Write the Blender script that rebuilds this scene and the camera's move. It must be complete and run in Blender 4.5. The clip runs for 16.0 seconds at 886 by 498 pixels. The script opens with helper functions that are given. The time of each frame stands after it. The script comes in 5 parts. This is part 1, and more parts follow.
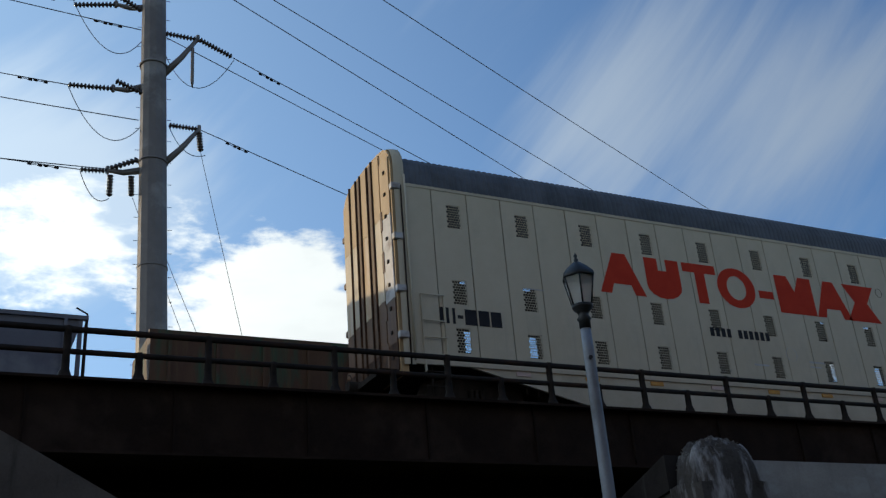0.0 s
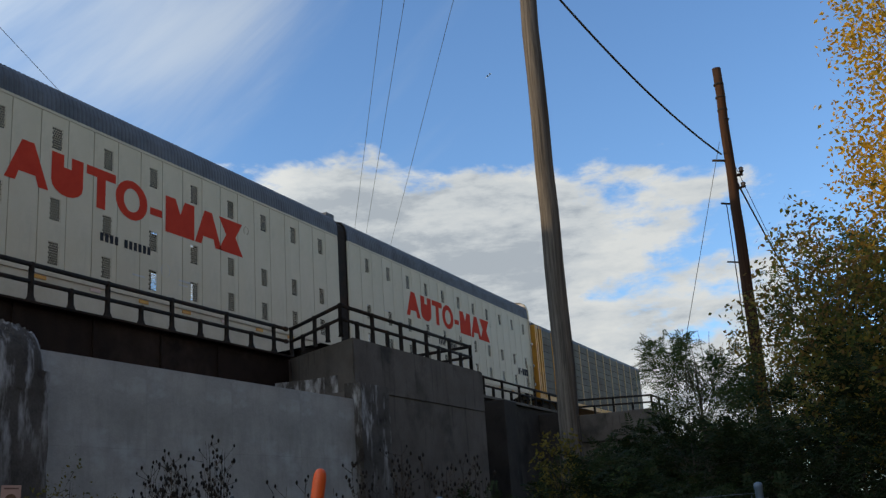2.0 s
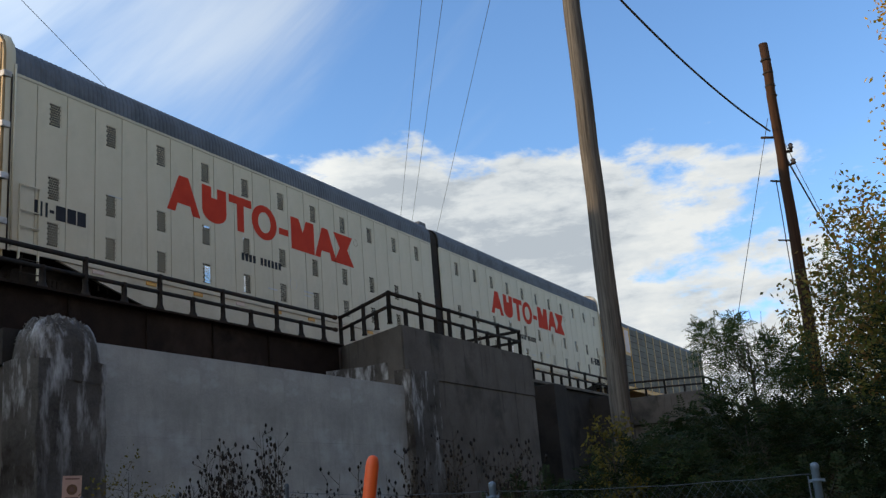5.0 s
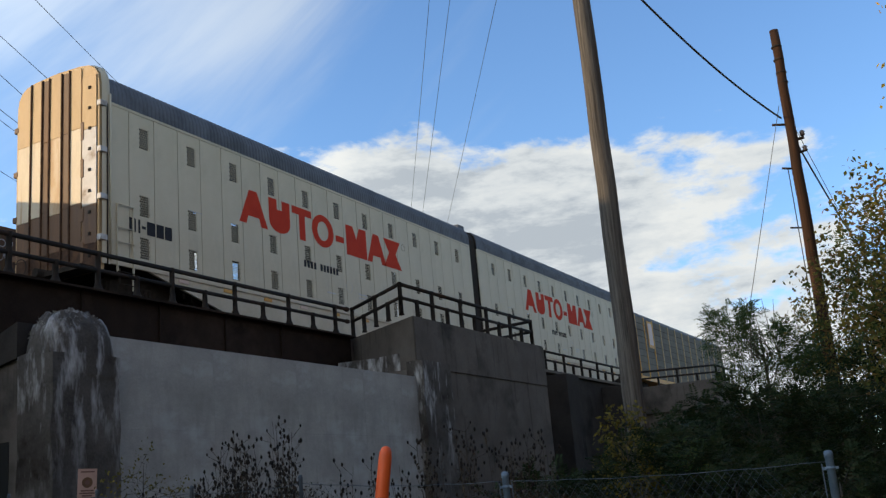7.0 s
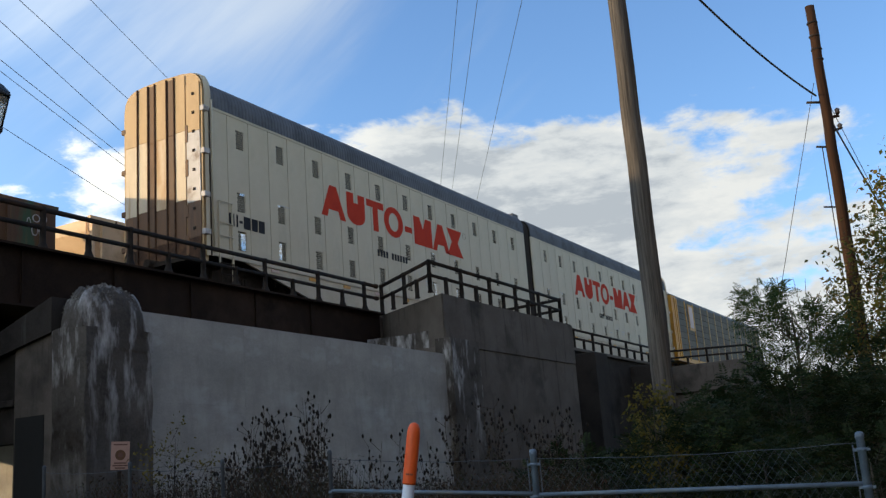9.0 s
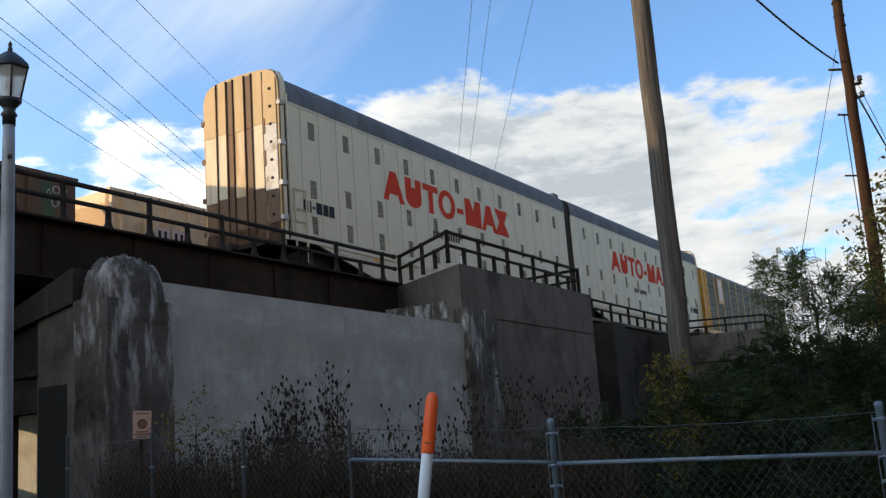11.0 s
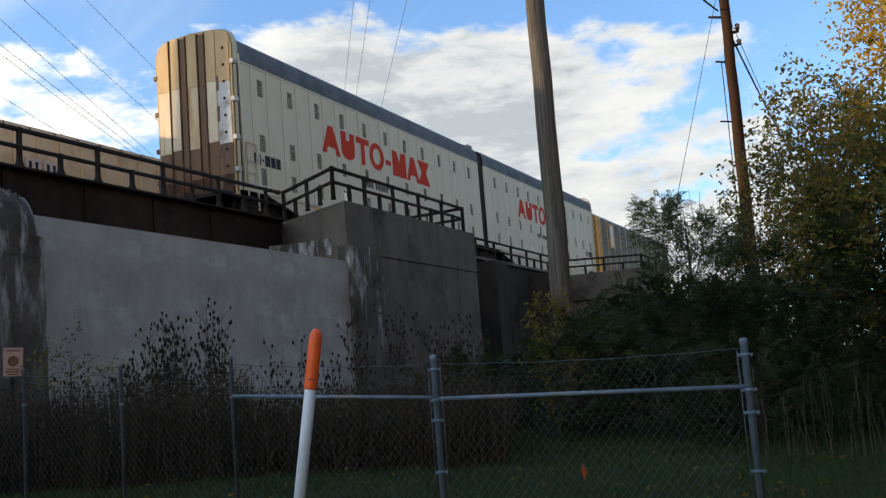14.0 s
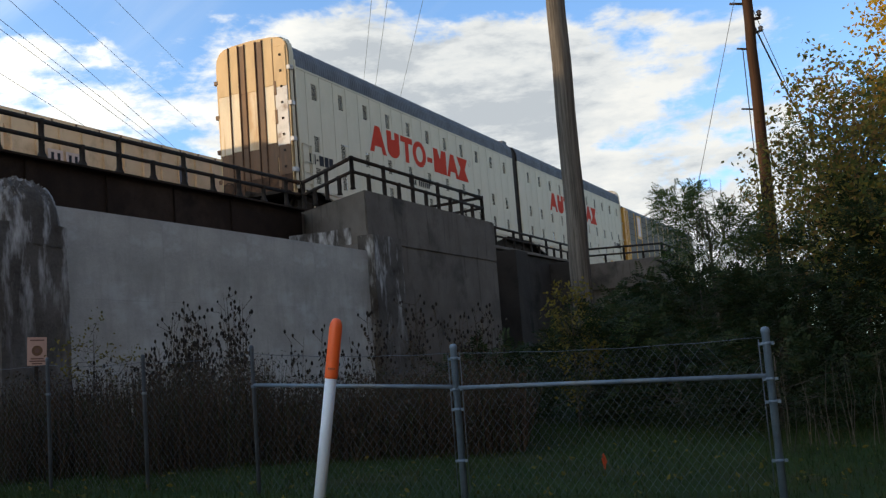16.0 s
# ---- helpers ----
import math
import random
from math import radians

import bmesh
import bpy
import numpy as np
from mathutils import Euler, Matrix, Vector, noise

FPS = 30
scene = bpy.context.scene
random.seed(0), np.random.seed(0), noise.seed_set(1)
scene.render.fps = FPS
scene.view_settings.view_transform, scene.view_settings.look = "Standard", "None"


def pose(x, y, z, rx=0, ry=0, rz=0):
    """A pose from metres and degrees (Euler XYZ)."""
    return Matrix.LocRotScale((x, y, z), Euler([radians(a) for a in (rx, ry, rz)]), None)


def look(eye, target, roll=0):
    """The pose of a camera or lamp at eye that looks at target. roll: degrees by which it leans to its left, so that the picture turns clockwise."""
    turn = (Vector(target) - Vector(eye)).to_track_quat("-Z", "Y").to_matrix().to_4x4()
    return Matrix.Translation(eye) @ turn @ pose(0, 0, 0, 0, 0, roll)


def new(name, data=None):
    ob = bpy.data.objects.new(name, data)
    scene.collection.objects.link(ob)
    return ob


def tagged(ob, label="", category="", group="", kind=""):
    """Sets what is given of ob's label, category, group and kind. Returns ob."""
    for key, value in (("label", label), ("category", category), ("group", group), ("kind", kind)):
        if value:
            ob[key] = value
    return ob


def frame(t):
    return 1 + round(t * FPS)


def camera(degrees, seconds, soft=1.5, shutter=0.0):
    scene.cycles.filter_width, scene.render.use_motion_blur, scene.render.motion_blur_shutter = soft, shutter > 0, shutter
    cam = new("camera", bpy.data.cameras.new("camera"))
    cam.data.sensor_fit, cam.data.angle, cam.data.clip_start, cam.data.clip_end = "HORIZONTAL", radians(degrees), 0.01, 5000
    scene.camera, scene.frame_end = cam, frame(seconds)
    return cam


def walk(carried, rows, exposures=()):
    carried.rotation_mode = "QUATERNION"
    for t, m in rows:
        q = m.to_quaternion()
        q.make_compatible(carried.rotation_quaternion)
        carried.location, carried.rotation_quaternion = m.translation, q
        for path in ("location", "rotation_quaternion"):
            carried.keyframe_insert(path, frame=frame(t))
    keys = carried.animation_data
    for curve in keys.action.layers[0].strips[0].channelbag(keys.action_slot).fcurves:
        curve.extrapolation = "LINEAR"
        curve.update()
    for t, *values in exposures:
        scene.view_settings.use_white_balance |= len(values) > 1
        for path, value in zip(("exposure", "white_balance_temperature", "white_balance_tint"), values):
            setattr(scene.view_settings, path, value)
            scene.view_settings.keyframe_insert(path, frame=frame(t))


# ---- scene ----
EYE = 1.2
cam = camera(48.21, 16.0, soft=1.35)
# seconds, yaw, pitch, roll: the camera stands still and pans by hand
ROWS = [
    (0.0, -25.59, 24.08, 4.30),
    (0.5, -25.15, 24.49, 4.09),
    (0.6, -25.12, 24.47, 4.01),
    (1.0, -33.49, 20.60, 5.79),
    (1.1, -39.46, 19.32, 6.62),
    (1.3, -50.94, 17.30, 5.85),
    (1.5, -59.55, 16.29, 4.78),
    (2.0, -65.46, 15.24, 3.83),
    (2.5, -65.32, 14.49, 3.35),
    (3.0, -64.50, 14.22, 3.42),
    (3.5, -64.28, 14.69, 3.51),
    (4.0, -63.54, 14.91, 4.00),
    (6.5, -61.89, 14.25, 4.59),
    (7.0, -61.75, 14.17, 4.86),
    (7.5, -61.47, 13.84, 4.87),
    (8.0, -61.00, 13.47, 4.57),
    (8.5, -60.57, 13.12, 4.30),
    (9.0, -60.18, 13.00, 4.17),
    (11.5, -58.99, 11.01, 3.98),
    (12.0, -59.11, 10.72, 3.75),
    (12.5, -64.42, 7.69, 4.27),
    (13.0, -67.26, 6.67, 4.56),
    (13.5, -66.39, 6.92, 4.42),
    (14.0, -65.83, 7.25, 4.38),
    (14.5, -65.30, 7.27, 4.53),
    (15.0, -65.09, 6.98, 4.55),
    (15.5, -64.93, 6.70, 4.49),
    (16.0, -64.68, 6.72, 4.40),
]
EXPOSURES = [(0.0, -1.08, 6100, 3), (0.6, -1.17, 6150, 3), (1.0, -1.2, 6350, 5), (1.2, -0.95, 6400, 5), (1.5, -0.60, 6600, 4), (2.0, -0.46, 6650, 5), (2.5, -0.32, 6670, 5), (3.5, -0.18, 6700, 5), (6.5, -0.19, 6680, 5), (8.0, -0.22, 6720, 5), (9.2, -0.18, 6780, 5), (11.5, 0.0, 6880, 6), (13.0, -0.03, 6920, 6), (16.0, -0.05, 6930, 6)]
walk(cam, [(t, pose(0, 0, EYE, 90 + pitch, roll, yaw)) for t, yaw, pitch, roll in ROWS], EXPOSURES)

# ---------------------------------------------------------------- world and sun
SUN_AZ, SUN_EL = -38.0, 10.6          # degrees clockwise from +y, and above the horizon
sun_dir = Vector((math.sin(radians(SUN_AZ)) * math.cos(radians(SUN_EL)), math.cos(radians(SUN_AZ)) * math.cos(radians(SUN_EL)), math.sin(radians(SUN_EL))))


def node(tree, kind, **values):
    n = tree.nodes.new(kind)
    for key, value in values.items():
        n.inputs[key].default_value = value
    return n


def vmath(tree, op, a, b=None):
    n = tree.nodes.new("ShaderNodeVectorMath")
    n.operation = op
    for i, v in enumerate((a, b)):
        if v is None:
            continue
        if isinstance(v, (tuple, list, Vector)):
            n.inputs[i].default_value = tuple(v)
        else:
            tree.links.new(v, n.inputs[i])
    return n.outputs["Value"] if op == "DOT_PRODUCT" else n.outputs["Vector"]


def fmath(tree, op, a, b=None, c=None, clamp=False):
    n = tree.nodes.new("ShaderNodeMath")
    n.operation, n.use_clamp = op, clamp
    for i, v in enumerate((a, b, c)):
        if v is None:
            continue
        if isinstance(v, (int, float)):
            n.inputs[i].default_value = v
        else:
            tree.links.new(v, n.inputs[i])
    return n.outputs[0]


def ramp(tree, value, stops):
    n = tree.nodes.new("ShaderNodeValToRGB")
    els = n.color_ramp.elements
    while len(els) < len(stops):
        els.new(0.5)
    for e, (p, c) in zip(els, stops):
        e.position, e.color = p, (*c, 1) if len(c) == 3 else c
    tree.links.new(value, n.inputs["Fac"])
    return n.outputs["Color"]


def mixed(tree, fac, a, b, blend="MIX"):
    n = tree.nodes.new("ShaderNodeMix")
    n.data_type, n.blend_type = "RGBA", blend
    for i, v in ((0, fac), (6, a), (7, b)):
        if isinstance(v, (int, float)):
            n.inputs[i].default_value = v
        elif isinstance(v, (tuple, list)):
            n.inputs[i].default_value = (*v, 1)
        else:
            tree.links.new(v, n.inputs[i])
    return n.outputs[2]


def heading(az, el):
    a, e = radians(az), radians(el)
    return (math.sin(a) * math.cos(e), math.cos(a) * math.cos(e), math.sin(e))


def make_world():
    world = bpy.data.worlds.new("world")
    scene.world = world
    world.use_nodes = True
    tr = world.node_tree
    tr.nodes.clear()
    sky = tr.nodes.new("ShaderNodeTexSky")
    sky.sky_type, sky.sun_disc = "NISHITA", False
    sky.sun_elevation, sky.sun_rotation = radians(24), radians(SUN_AZ)
    sky.air_density, sky.dust_density, sky.ozone_density = 1.0, 0.9, 2.2
    way = tr.nodes.new("ShaderNodeTexCoord").outputs["Generated"]
    sep = tr.nodes.new("ShaderNodeSeparateXYZ")
    tr.links.new(way, sep.inputs[0])
    z = fmath(tr, "MAXIMUM", sep.outputs["Z"], 0.0)

    def noise_of(scale, detail, rough, stretch=(1, 1, 1), offset=(0, 0, 0), warp=0.0):
        m = tr.nodes.new("ShaderNodeMapping")
        m.inputs["Scale"].default_value, m.inputs["Location"].default_value = stretch, offset
        tr.links.new(way, m.inputs["Vector"])
        n = node(tr, "ShaderNodeTexNoise", Scale=scale, Detail=detail, Roughness=rough, Distortion=warp)
        tr.links.new(m.outputs[0], n.inputs["Vector"])
        return n.outputs["Fac"]

    # heading and height of the way looked at, in degrees
    az = fmath(tr, "MULTIPLY", fmath(tr, "ARCTAN2", sep.outputs["X"], sep.outputs["Y"]), 57.2958)
    el = fmath(tr, "MULTIPLY", fmath(tr, "ARCSINE", sep.outputs["Z"]), 57.2958)

    def bank(a, e, wa, we, gain):
        p = fmath(tr, "DIVIDE", fmath(tr, "SUBTRACT", az, a), wa)
        q = fmath(tr, "DIVIDE", fmath(tr, "SUBTRACT", el, e), we)
        r = fmath(tr, "ADD", fmath(tr, "MULTIPLY", p, p), fmath(tr, "MULTIPLY", q, q))
        return fmath(tr, "MULTIPLY", fmath(tr, "POWER", 2.71828, fmath(tr, "MULTIPLY", r, -1.0)), gain)

    def shelf(a, e, wa, we, gain):
        p = fmath(tr, "POWER", fmath(tr, "DIVIDE", fmath(tr, "SUBTRACT", az, a), wa), 4)
        q = fmath(tr, "POWER", fmath(tr, "DIVIDE", fmath(tr, "SUBTRACT", el, e), we), 4)
        return fmath(tr, "MULTIPLY", fmath(tr, "POWER", 2.71828, fmath(tr, "MULTIPLY", fmath(tr, "ADD", p, q), -1.0)), gain)

    def total(*terms):
        s = terms[0]
        for t in terms[1:]:
            s = fmath(tr, "ADD", s, t)
        return s

    # cumulus banks low over the horizon, broken up by billowed noise
    big = noise_of(6.5, 10, 0.60, (1, 1, 2.0), (0.35, 0.1, 0.0), 0.1)
    # the last three banks are out of view, added to neutralise the skylight
    banks = total(shelf(61.5, 11.0, 12.0, 9.6, 0.60), shelf(63, 15.5, 10, 5.2, 0.25), bank(71, 20.5, 4, 2.0, -0.2), shelf(79.0, 11.0, 9.5, 8.2, 0.44), bank(80, 9.3, 6, 1.0, -0.24), bank(75.8, 11.8, 3.0, 0.6, -0.24), bank(84, 14.5, 4, 1.2, -0.15), bank(81, 17.2, 5, 1.2, 0.16), bank(66, 7.5, 6, 1.5, -0.12), bank(75, 5, 20, 3.5, 0.20),
                  shelf(45, 14.5, 6.5, 5.2, 0.27), bank(41.5, 19, 3, 2, 0.12), bank(58, 32, 26, 9, -0.40), bank(88, 22, 12, 6, -0.25), bank(17.0, 20.0, 6.0, 6.6, 0.78), bank(18.5, 23.5, 2.6, 2.2, 0.25), bank(3.5, 25, 5, 4, 0.46), bank(2, 33, 9, 4, -0.35), bank(30, 33, 16, 9, -0.4), bank(-75, 20, 40, 14, 0.45), bank(150, 22, 42, 17, 0.60), bank(-145, 22, 45, 17, 0.60))
    flakes = noise_of(15.0, 8, 0.6, (1, 1, 2.6), (0.7, 0.2, 0.4), 0.2)
    dens = total(banks, fmath(tr, "MULTIPLY", fmath(tr, "SUBTRACT", big, 0.5), 1.2), fmath(tr, "MULTIPLY", fmath(tr, "SUBTRACT", flakes, 0.5), 0.75), 0.19)
    cum = node(tr, "ShaderNodeMapRange")
    cum.interpolation_type = "SMOOTHSTEP"
    tr.links.new(dens, cum.inputs["Value"])
    cum.inputs["From Min"].default_value, cum.inputs["From Max"].default_value = 0.39, 0.62
    # cirrus: long faint streaks higher up
    across = fmath(tr, "MULTIPLY", fmath(tr, "SUBTRACT", el, fmath(tr, "MULTIPLY", az, 0.8)), 0.16)
    along = fmath(tr, "MULTIPLY", fmath(tr, "ADD", az, fmath(tr, "MULTIPLY", el, 0.8)), 0.022)
    lie = tr.nodes.new("ShaderNodeCombineXYZ")
    tr.links.new(across, lie.inputs[0])
    tr.links.new(along, lie.inputs[1])
    wisps = node(tr, "ShaderNodeTexNoise", Scale=1.0, Detail=6, Roughness=0.55, Distortion=0.35)
    tr.links.new(lie.outputs[0], wisps.inputs["Vector"])
    streak = wisps.outputs["Fac"]
    veil = node(tr, "ShaderNodeMapRange")
    veil.interpolation_type = "SMOOTHSTEP"
    tr.links.new(total(fmath(tr, "MULTIPLY", fmath(tr, "SUBTRACT", streak, 0.5), 1.35), bank(46, 30.5, 14, 9, 0.58), bank(51, 29, 7, 4, 0.14), bank(3, 27, 10, 6, 1.0), bank(38, 28, 6, 7, 0.25)), veil.inputs["Value"])
    veil.inputs["From Min"].default_value, veil.inputs["From Max"].default_value, veil.inputs["To Max"].default_value = 0.10, 0.85, 0.55
    # thick parts are grey, rims and the side towards the sun bright
    body = noise_of(8.0, 9, 0.62, (1, 1, 3.4), (0.0, 0.4, 0.22), 0.1)
    toward = fmath(tr, "MULTIPLY", fmath(tr, "ADD", vmath(tr, "DOT_PRODUCT", way, tuple(sun_dir)), 0.1), 0.95, clamp=True)
    thick = total(fmath(tr, "MULTIPLY", dens, 0.34), fmath(tr, "MULTIPLY", body, 1.15))
    lit = ramp(tr, thick, [(0.70, (0.95, 0.965, 1.0)), (0.86, (0.79, 0.83, 0.90)), (1.02, (0.55, 0.605, 0.70))])
    lit = mixed(tr, fmath(tr, "POWER", toward, 1.3), lit, (3.2, 3.1, 2.95))
    blue = mixed(tr, 1.0, sky.outputs[0], SKY_TINT, "MULTIPLY")
    blue = mixed(tr, fmath(tr, "MULTIPLY", fmath(tr, "POWER", toward, 2.2), 0.75), blue, (1.12, 1.50, 1.92))
    thin = mixed(tr, fmath(tr, "POWER", toward, 1.3), (0.86, 0.91, 0.98), (2.3, 2.4, 2.5))
    col = mixed(tr, veil.outputs[0], blue, thin)
    col = mixed(tr, cum.outputs[0], col, lit)
    bg = tr.nodes.new("ShaderNodeBackground")
    tr.links.new(col, bg.inputs["Color"])
    bg.inputs["Strength"].default_value = 1.0
    out = tr.nodes.new("ShaderNodeOutputWorld")
    tr.links.new(bg.outputs[0], out.inputs["Surface"])


SKY_TINT = (0.196, 0.242, 0.30)
make_world()
sun = new("sun", bpy.data.lights.new("sun", "SUN"))
sun.data.energy, sun.data.angle, sun.data.color = 5.0, radians(0.5), (1.0, 0.72, 0.42)
sun.matrix_world = look(tuple(sun_dir * 200), (0, 0, 0))


# ---------------------------------------------------------------- materials
def material(name, c1, c2, scale=3.0, rough=0.8, metal=0.0, bump=0.15, fine=60.0, stain=None, stain_scale=0.6, stretch=(1, 1, 1), stain_at=(0.52, 0.68), vary=0.0, streak=None, spec=0.5, run=0.16, high=None, wide=2.2):
    """Two-scale noise between c1 and c2, fine grain in the relief, blotches or run-down streaks of a stain, and some spread from piece to piece."""
    m = bpy.data.materials.new(name)
    m.use_nodes = True
    tr = m.node_tree
    bsdf = tr.nodes["Principled BSDF"]
    at = tr.nodes.new("ShaderNodeTexCoord").outputs["Object"]
    mp = tr.nodes.new("ShaderNodeMapping")
    mp.inputs["Scale"].default_value = stretch
    tr.links.new(at, mp.inputs["Vector"])

    def tex(s, detail=5, vec=None):
        n = node(tr, "ShaderNodeTexNoise", Scale=s, Detail=detail, Roughness=0.62)
        tr.links.new(vec or mp.outputs[0], n.inputs["Vector"])
        return n.outputs["Fac"]

    a, b = tex(scale), tex(fine, 3)
    col = ramp(tr, fmath(tr, "ADD", fmath(tr, "MULTIPLY", a, 0.75), fmath(tr, "MULTIPLY", b, 0.25)), [(0.34, c1), (0.64, c2)])
    if stain:
        f = ramp(tr, tex(stain_scale, 7), [(stain_at[0], (0, 0, 0)), (stain_at[1], (1, 1, 1))])
        col = mixed(tr, f, col, stain)
    if streak:
        colour, lo, hi = streak
        mp2 = tr.nodes.new("ShaderNodeMapping")
        mp2.inputs["Scale"].default_value = (wide, wide, run)
        tr.links.new(at, mp2.inputs["Vector"])
        f = ramp(tr, tex(2.0, 8, mp2.outputs[0]), [(lo, (0, 0, 0)), (hi, (1, 1, 1))])
        if high:
            zs = tr.nodes.new("ShaderNodeSeparateXYZ")
            tr.links.new(at, zs.inputs[0])
            rise = node(tr, "ShaderNodeMapRange")
            rise.interpolation_type = "SMOOTHSTEP"
            tr.links.new(zs.outputs["Z"], rise.inputs["Value"])
            rise.inputs["From Min"].default_value, rise.inputs["From Max"].default_value, rise.inputs["To Min"].default_value = high[0], high[1], 0.15
            f = fmath(tr, "MULTIPLY", f, rise.outputs[0])
        col = mixed(tr, f, col, colour)
    if vary:
        info = tr.nodes.new("ShaderNodeObjectInfo").outputs["Random"]
        geo = tr.nodes.new("ShaderNodeNewGeometry").outputs["Random Per Island"]
        k = fmath(tr, "ADD", 1 - vary, fmath(tr, "MULTIPLY", fmath(tr, "FRACT", fmath(tr, "ADD", info, geo)), 2 * vary))
        g = tr.nodes.new("ShaderNodeCombineColor")
        for i in range(3):
            tr.links.new(k, g.inputs[i])
        col = mixed(tr, 1.0, col, g.outputs[0], "MULTIPLY")
    tr.links.new(col, bsdf.inputs["Base Color"])
    bsdf.inputs["Metallic"].default_value, bsdf.inputs["Specular IOR Level"].default_value = metal, spec
    tr.links.new(fmath(tr, "ADD", rough - 0.12, fmath(tr, "MULTIPLY", a, 0.24)), bsdf.inputs["Roughness"])
    if bump:
        bn = node(tr, "ShaderNodeBump", Strength=bump, Distance=0.02)
        tr.links.new(fmath(tr, "ADD", a, fmath(tr, "MULTIPLY", b, 0.5)), bn.inputs["Height"])
        tr.links.new(bn.outputs[0], bsdf.inputs["Normal"])
    return m


def leafy(name, colours, through_light=0.35):
    """Leaves: colour from leaf to leaf, some light let through."""
    m = bpy.data.materials.new(name)
    m.use_nodes = True
    tr = m.node_tree
    bsdf = tr.nodes["Principled BSDF"]
    geo = tr.nodes.new("ShaderNodeNewGeometry").outputs["Random Per Island"]
    n = len(colours)
    col = ramp(tr, geo, [(i / (n - 1), c) for i, c in enumerate(colours)])
    tr.links.new(col, bsdf.inputs["Base Color"])
    bsdf.inputs["Roughness"].default_value, bsdf.inputs["Specular IOR Level"].default_value = 0.65, 0.15
    tl = tr.nodes.new("ShaderNodeBsdfTranslucent")
    tr.links.new(col, tl.inputs["Color"])
    mx = tr.nodes.new("ShaderNodeMixShader")
    mx.inputs[0].default_value = through_light
    tr.links.new(bsdf.outputs[0], mx.inputs[1])
    tr.links.new(tl.outputs[0], mx.inputs[2])
    tr.links.new(mx.outputs[0], tr.nodes["Material Output"].inputs["Surface"])
    return m


WHITE = material("car_white_paint", (0.50, 0.43, 0.318), (0.57, 0.495, 0.378), 0.9, 0.55, 0, 0.04, 40, (0.45, 0.40, 0.31), 0.5, vary=0.03, streak=((0.46, 0.40, 0.31), 0.58, 0.80), spec=0.2)
SKIRT = material("car_lower_paint", (0.44, 0.37, 0.28), (0.55, 0.475, 0.37), 1.1, 0.6, 0, 0.05, 40, (0.42, 0.36, 0.28), 0.8, spec=0.15)
ROOF = material("galvanised_roof", (0.075, 0.082, 0.10), (0.12, 0.128, 0.155), 1.5, 0.65, 0.0, 0.05, 30, (0.055, 0.06, 0.07), 0.5, spec=0.25)
RED = material("red_vinyl", (0.44, 0.036, 0.019), (0.51, 0.05, 0.026), 2, 0.8, 0, 0.02, 50, spec=0.1)
DARKLETTER = material("dark_vinyl", (0.022, 0.022, 0.027), (0.04, 0.04, 0.046), 2, 0.8, 0, 0.02, 50, spec=0.1)
# near-black colour standing in for the darkness of openings
UNLIT = material("unlit_opening", (0.006, 0.006, 0.006), (0.010, 0.010, 0.010), 4, 0.9, 0, 0)
DARKRUST = material("dark_rust", (0.035, 0.018, 0.012), (0.085, 0.045, 0.026), 5, 0.8, 0, 0.2, 50, (0.12, 0.06, 0.03), 1.5, spec=0.2)
RUSTDOOR = material("rusty_end_door", (0.070, 0.032, 0.015), (0.15, 0.075, 0.034), 1.6, 0.65, 0, 0.1, 50, (0.11, 0.055, 0.026), 0.8, (1, 1, 0.35), streak=((0.16, 0.075, 0.03), 0.5, 0.7))
TANDOOR = material("tan_end_door", (0.38, 0.24, 0.11), (0.50, 0.34, 0.18), 1.6, 0.6, 0, 0.06, 50, (0.5, 0.33, 0.17), 0.8, (1, 1, 0.35))
WORNDOOR = material("worn_pale_door", (0.50, 0.40, 0.28), (0.66, 0.55, 0.41), 1.4, 0.6, 0, 0.06, 50, (0.45, 0.28, 0.14), 0.9, (1, 1, 0.3), streak=((0.40, 0.22, 0.10), 0.54, 0.74))
ENDGREY = material("worn_grey_post", (0.36, 0.35, 0.36), (0.52, 0.50, 0.50), 2.0, 0.6, 0.1, 0.1, 40, (0.16, 0.11, 0.08), 1.5)
BLACKIRON = material("black_iron", (0.014, 0.012, 0.011), (0.034, 0.026, 0.022), 4, 0.85, 0.0, 0.2, 60, (0.05, 0.026, 0.016), 1.2, spec=0.15)
GIRDER = material("sooty_girder", (0.014, 0.009, 0.007), (0.031, 0.020, 0.015), 1.2, 0.85, 0.1, 0.3, 30, (0.05, 0.034, 0.026), 0.5, spec=0.1)
TRUCK = material("truck_steel", (0.015, 0.012, 0.010), (0.04, 0.03, 0.024), 4, 0.9, 0.0, 0.2, 50, spec=0.15)
WHEEL = material("wheel_steel", (0.05, 0.04, 0.035), (0.10, 0.08, 0.07), 5, 0.6, 0.7, 0.1, 50)
PALECONC = material("pale_concrete", (0.265, 0.255, 0.245), (0.405, 0.39, 0.37), 0.7, 0.9, 0, 0.2, 25, (0.40, 0.40, 0.40), 0.9, (1, 1, 1.8), streak=((0.23, 0.225, 0.21), 0.50, 0.95), spec=0.2, run=0.5)
OLDCONC = material("weathered_concrete", (0.090, 0.077, 0.068), (0.145, 0.126, 0.111), 0.8, 0.92, 0, 0.35, 25, (0.05, 0.045, 0.041), 0.5, streak=((0.030, 0.027, 0.025), 0.56, 0.80), spec=0.1, run=0.22)
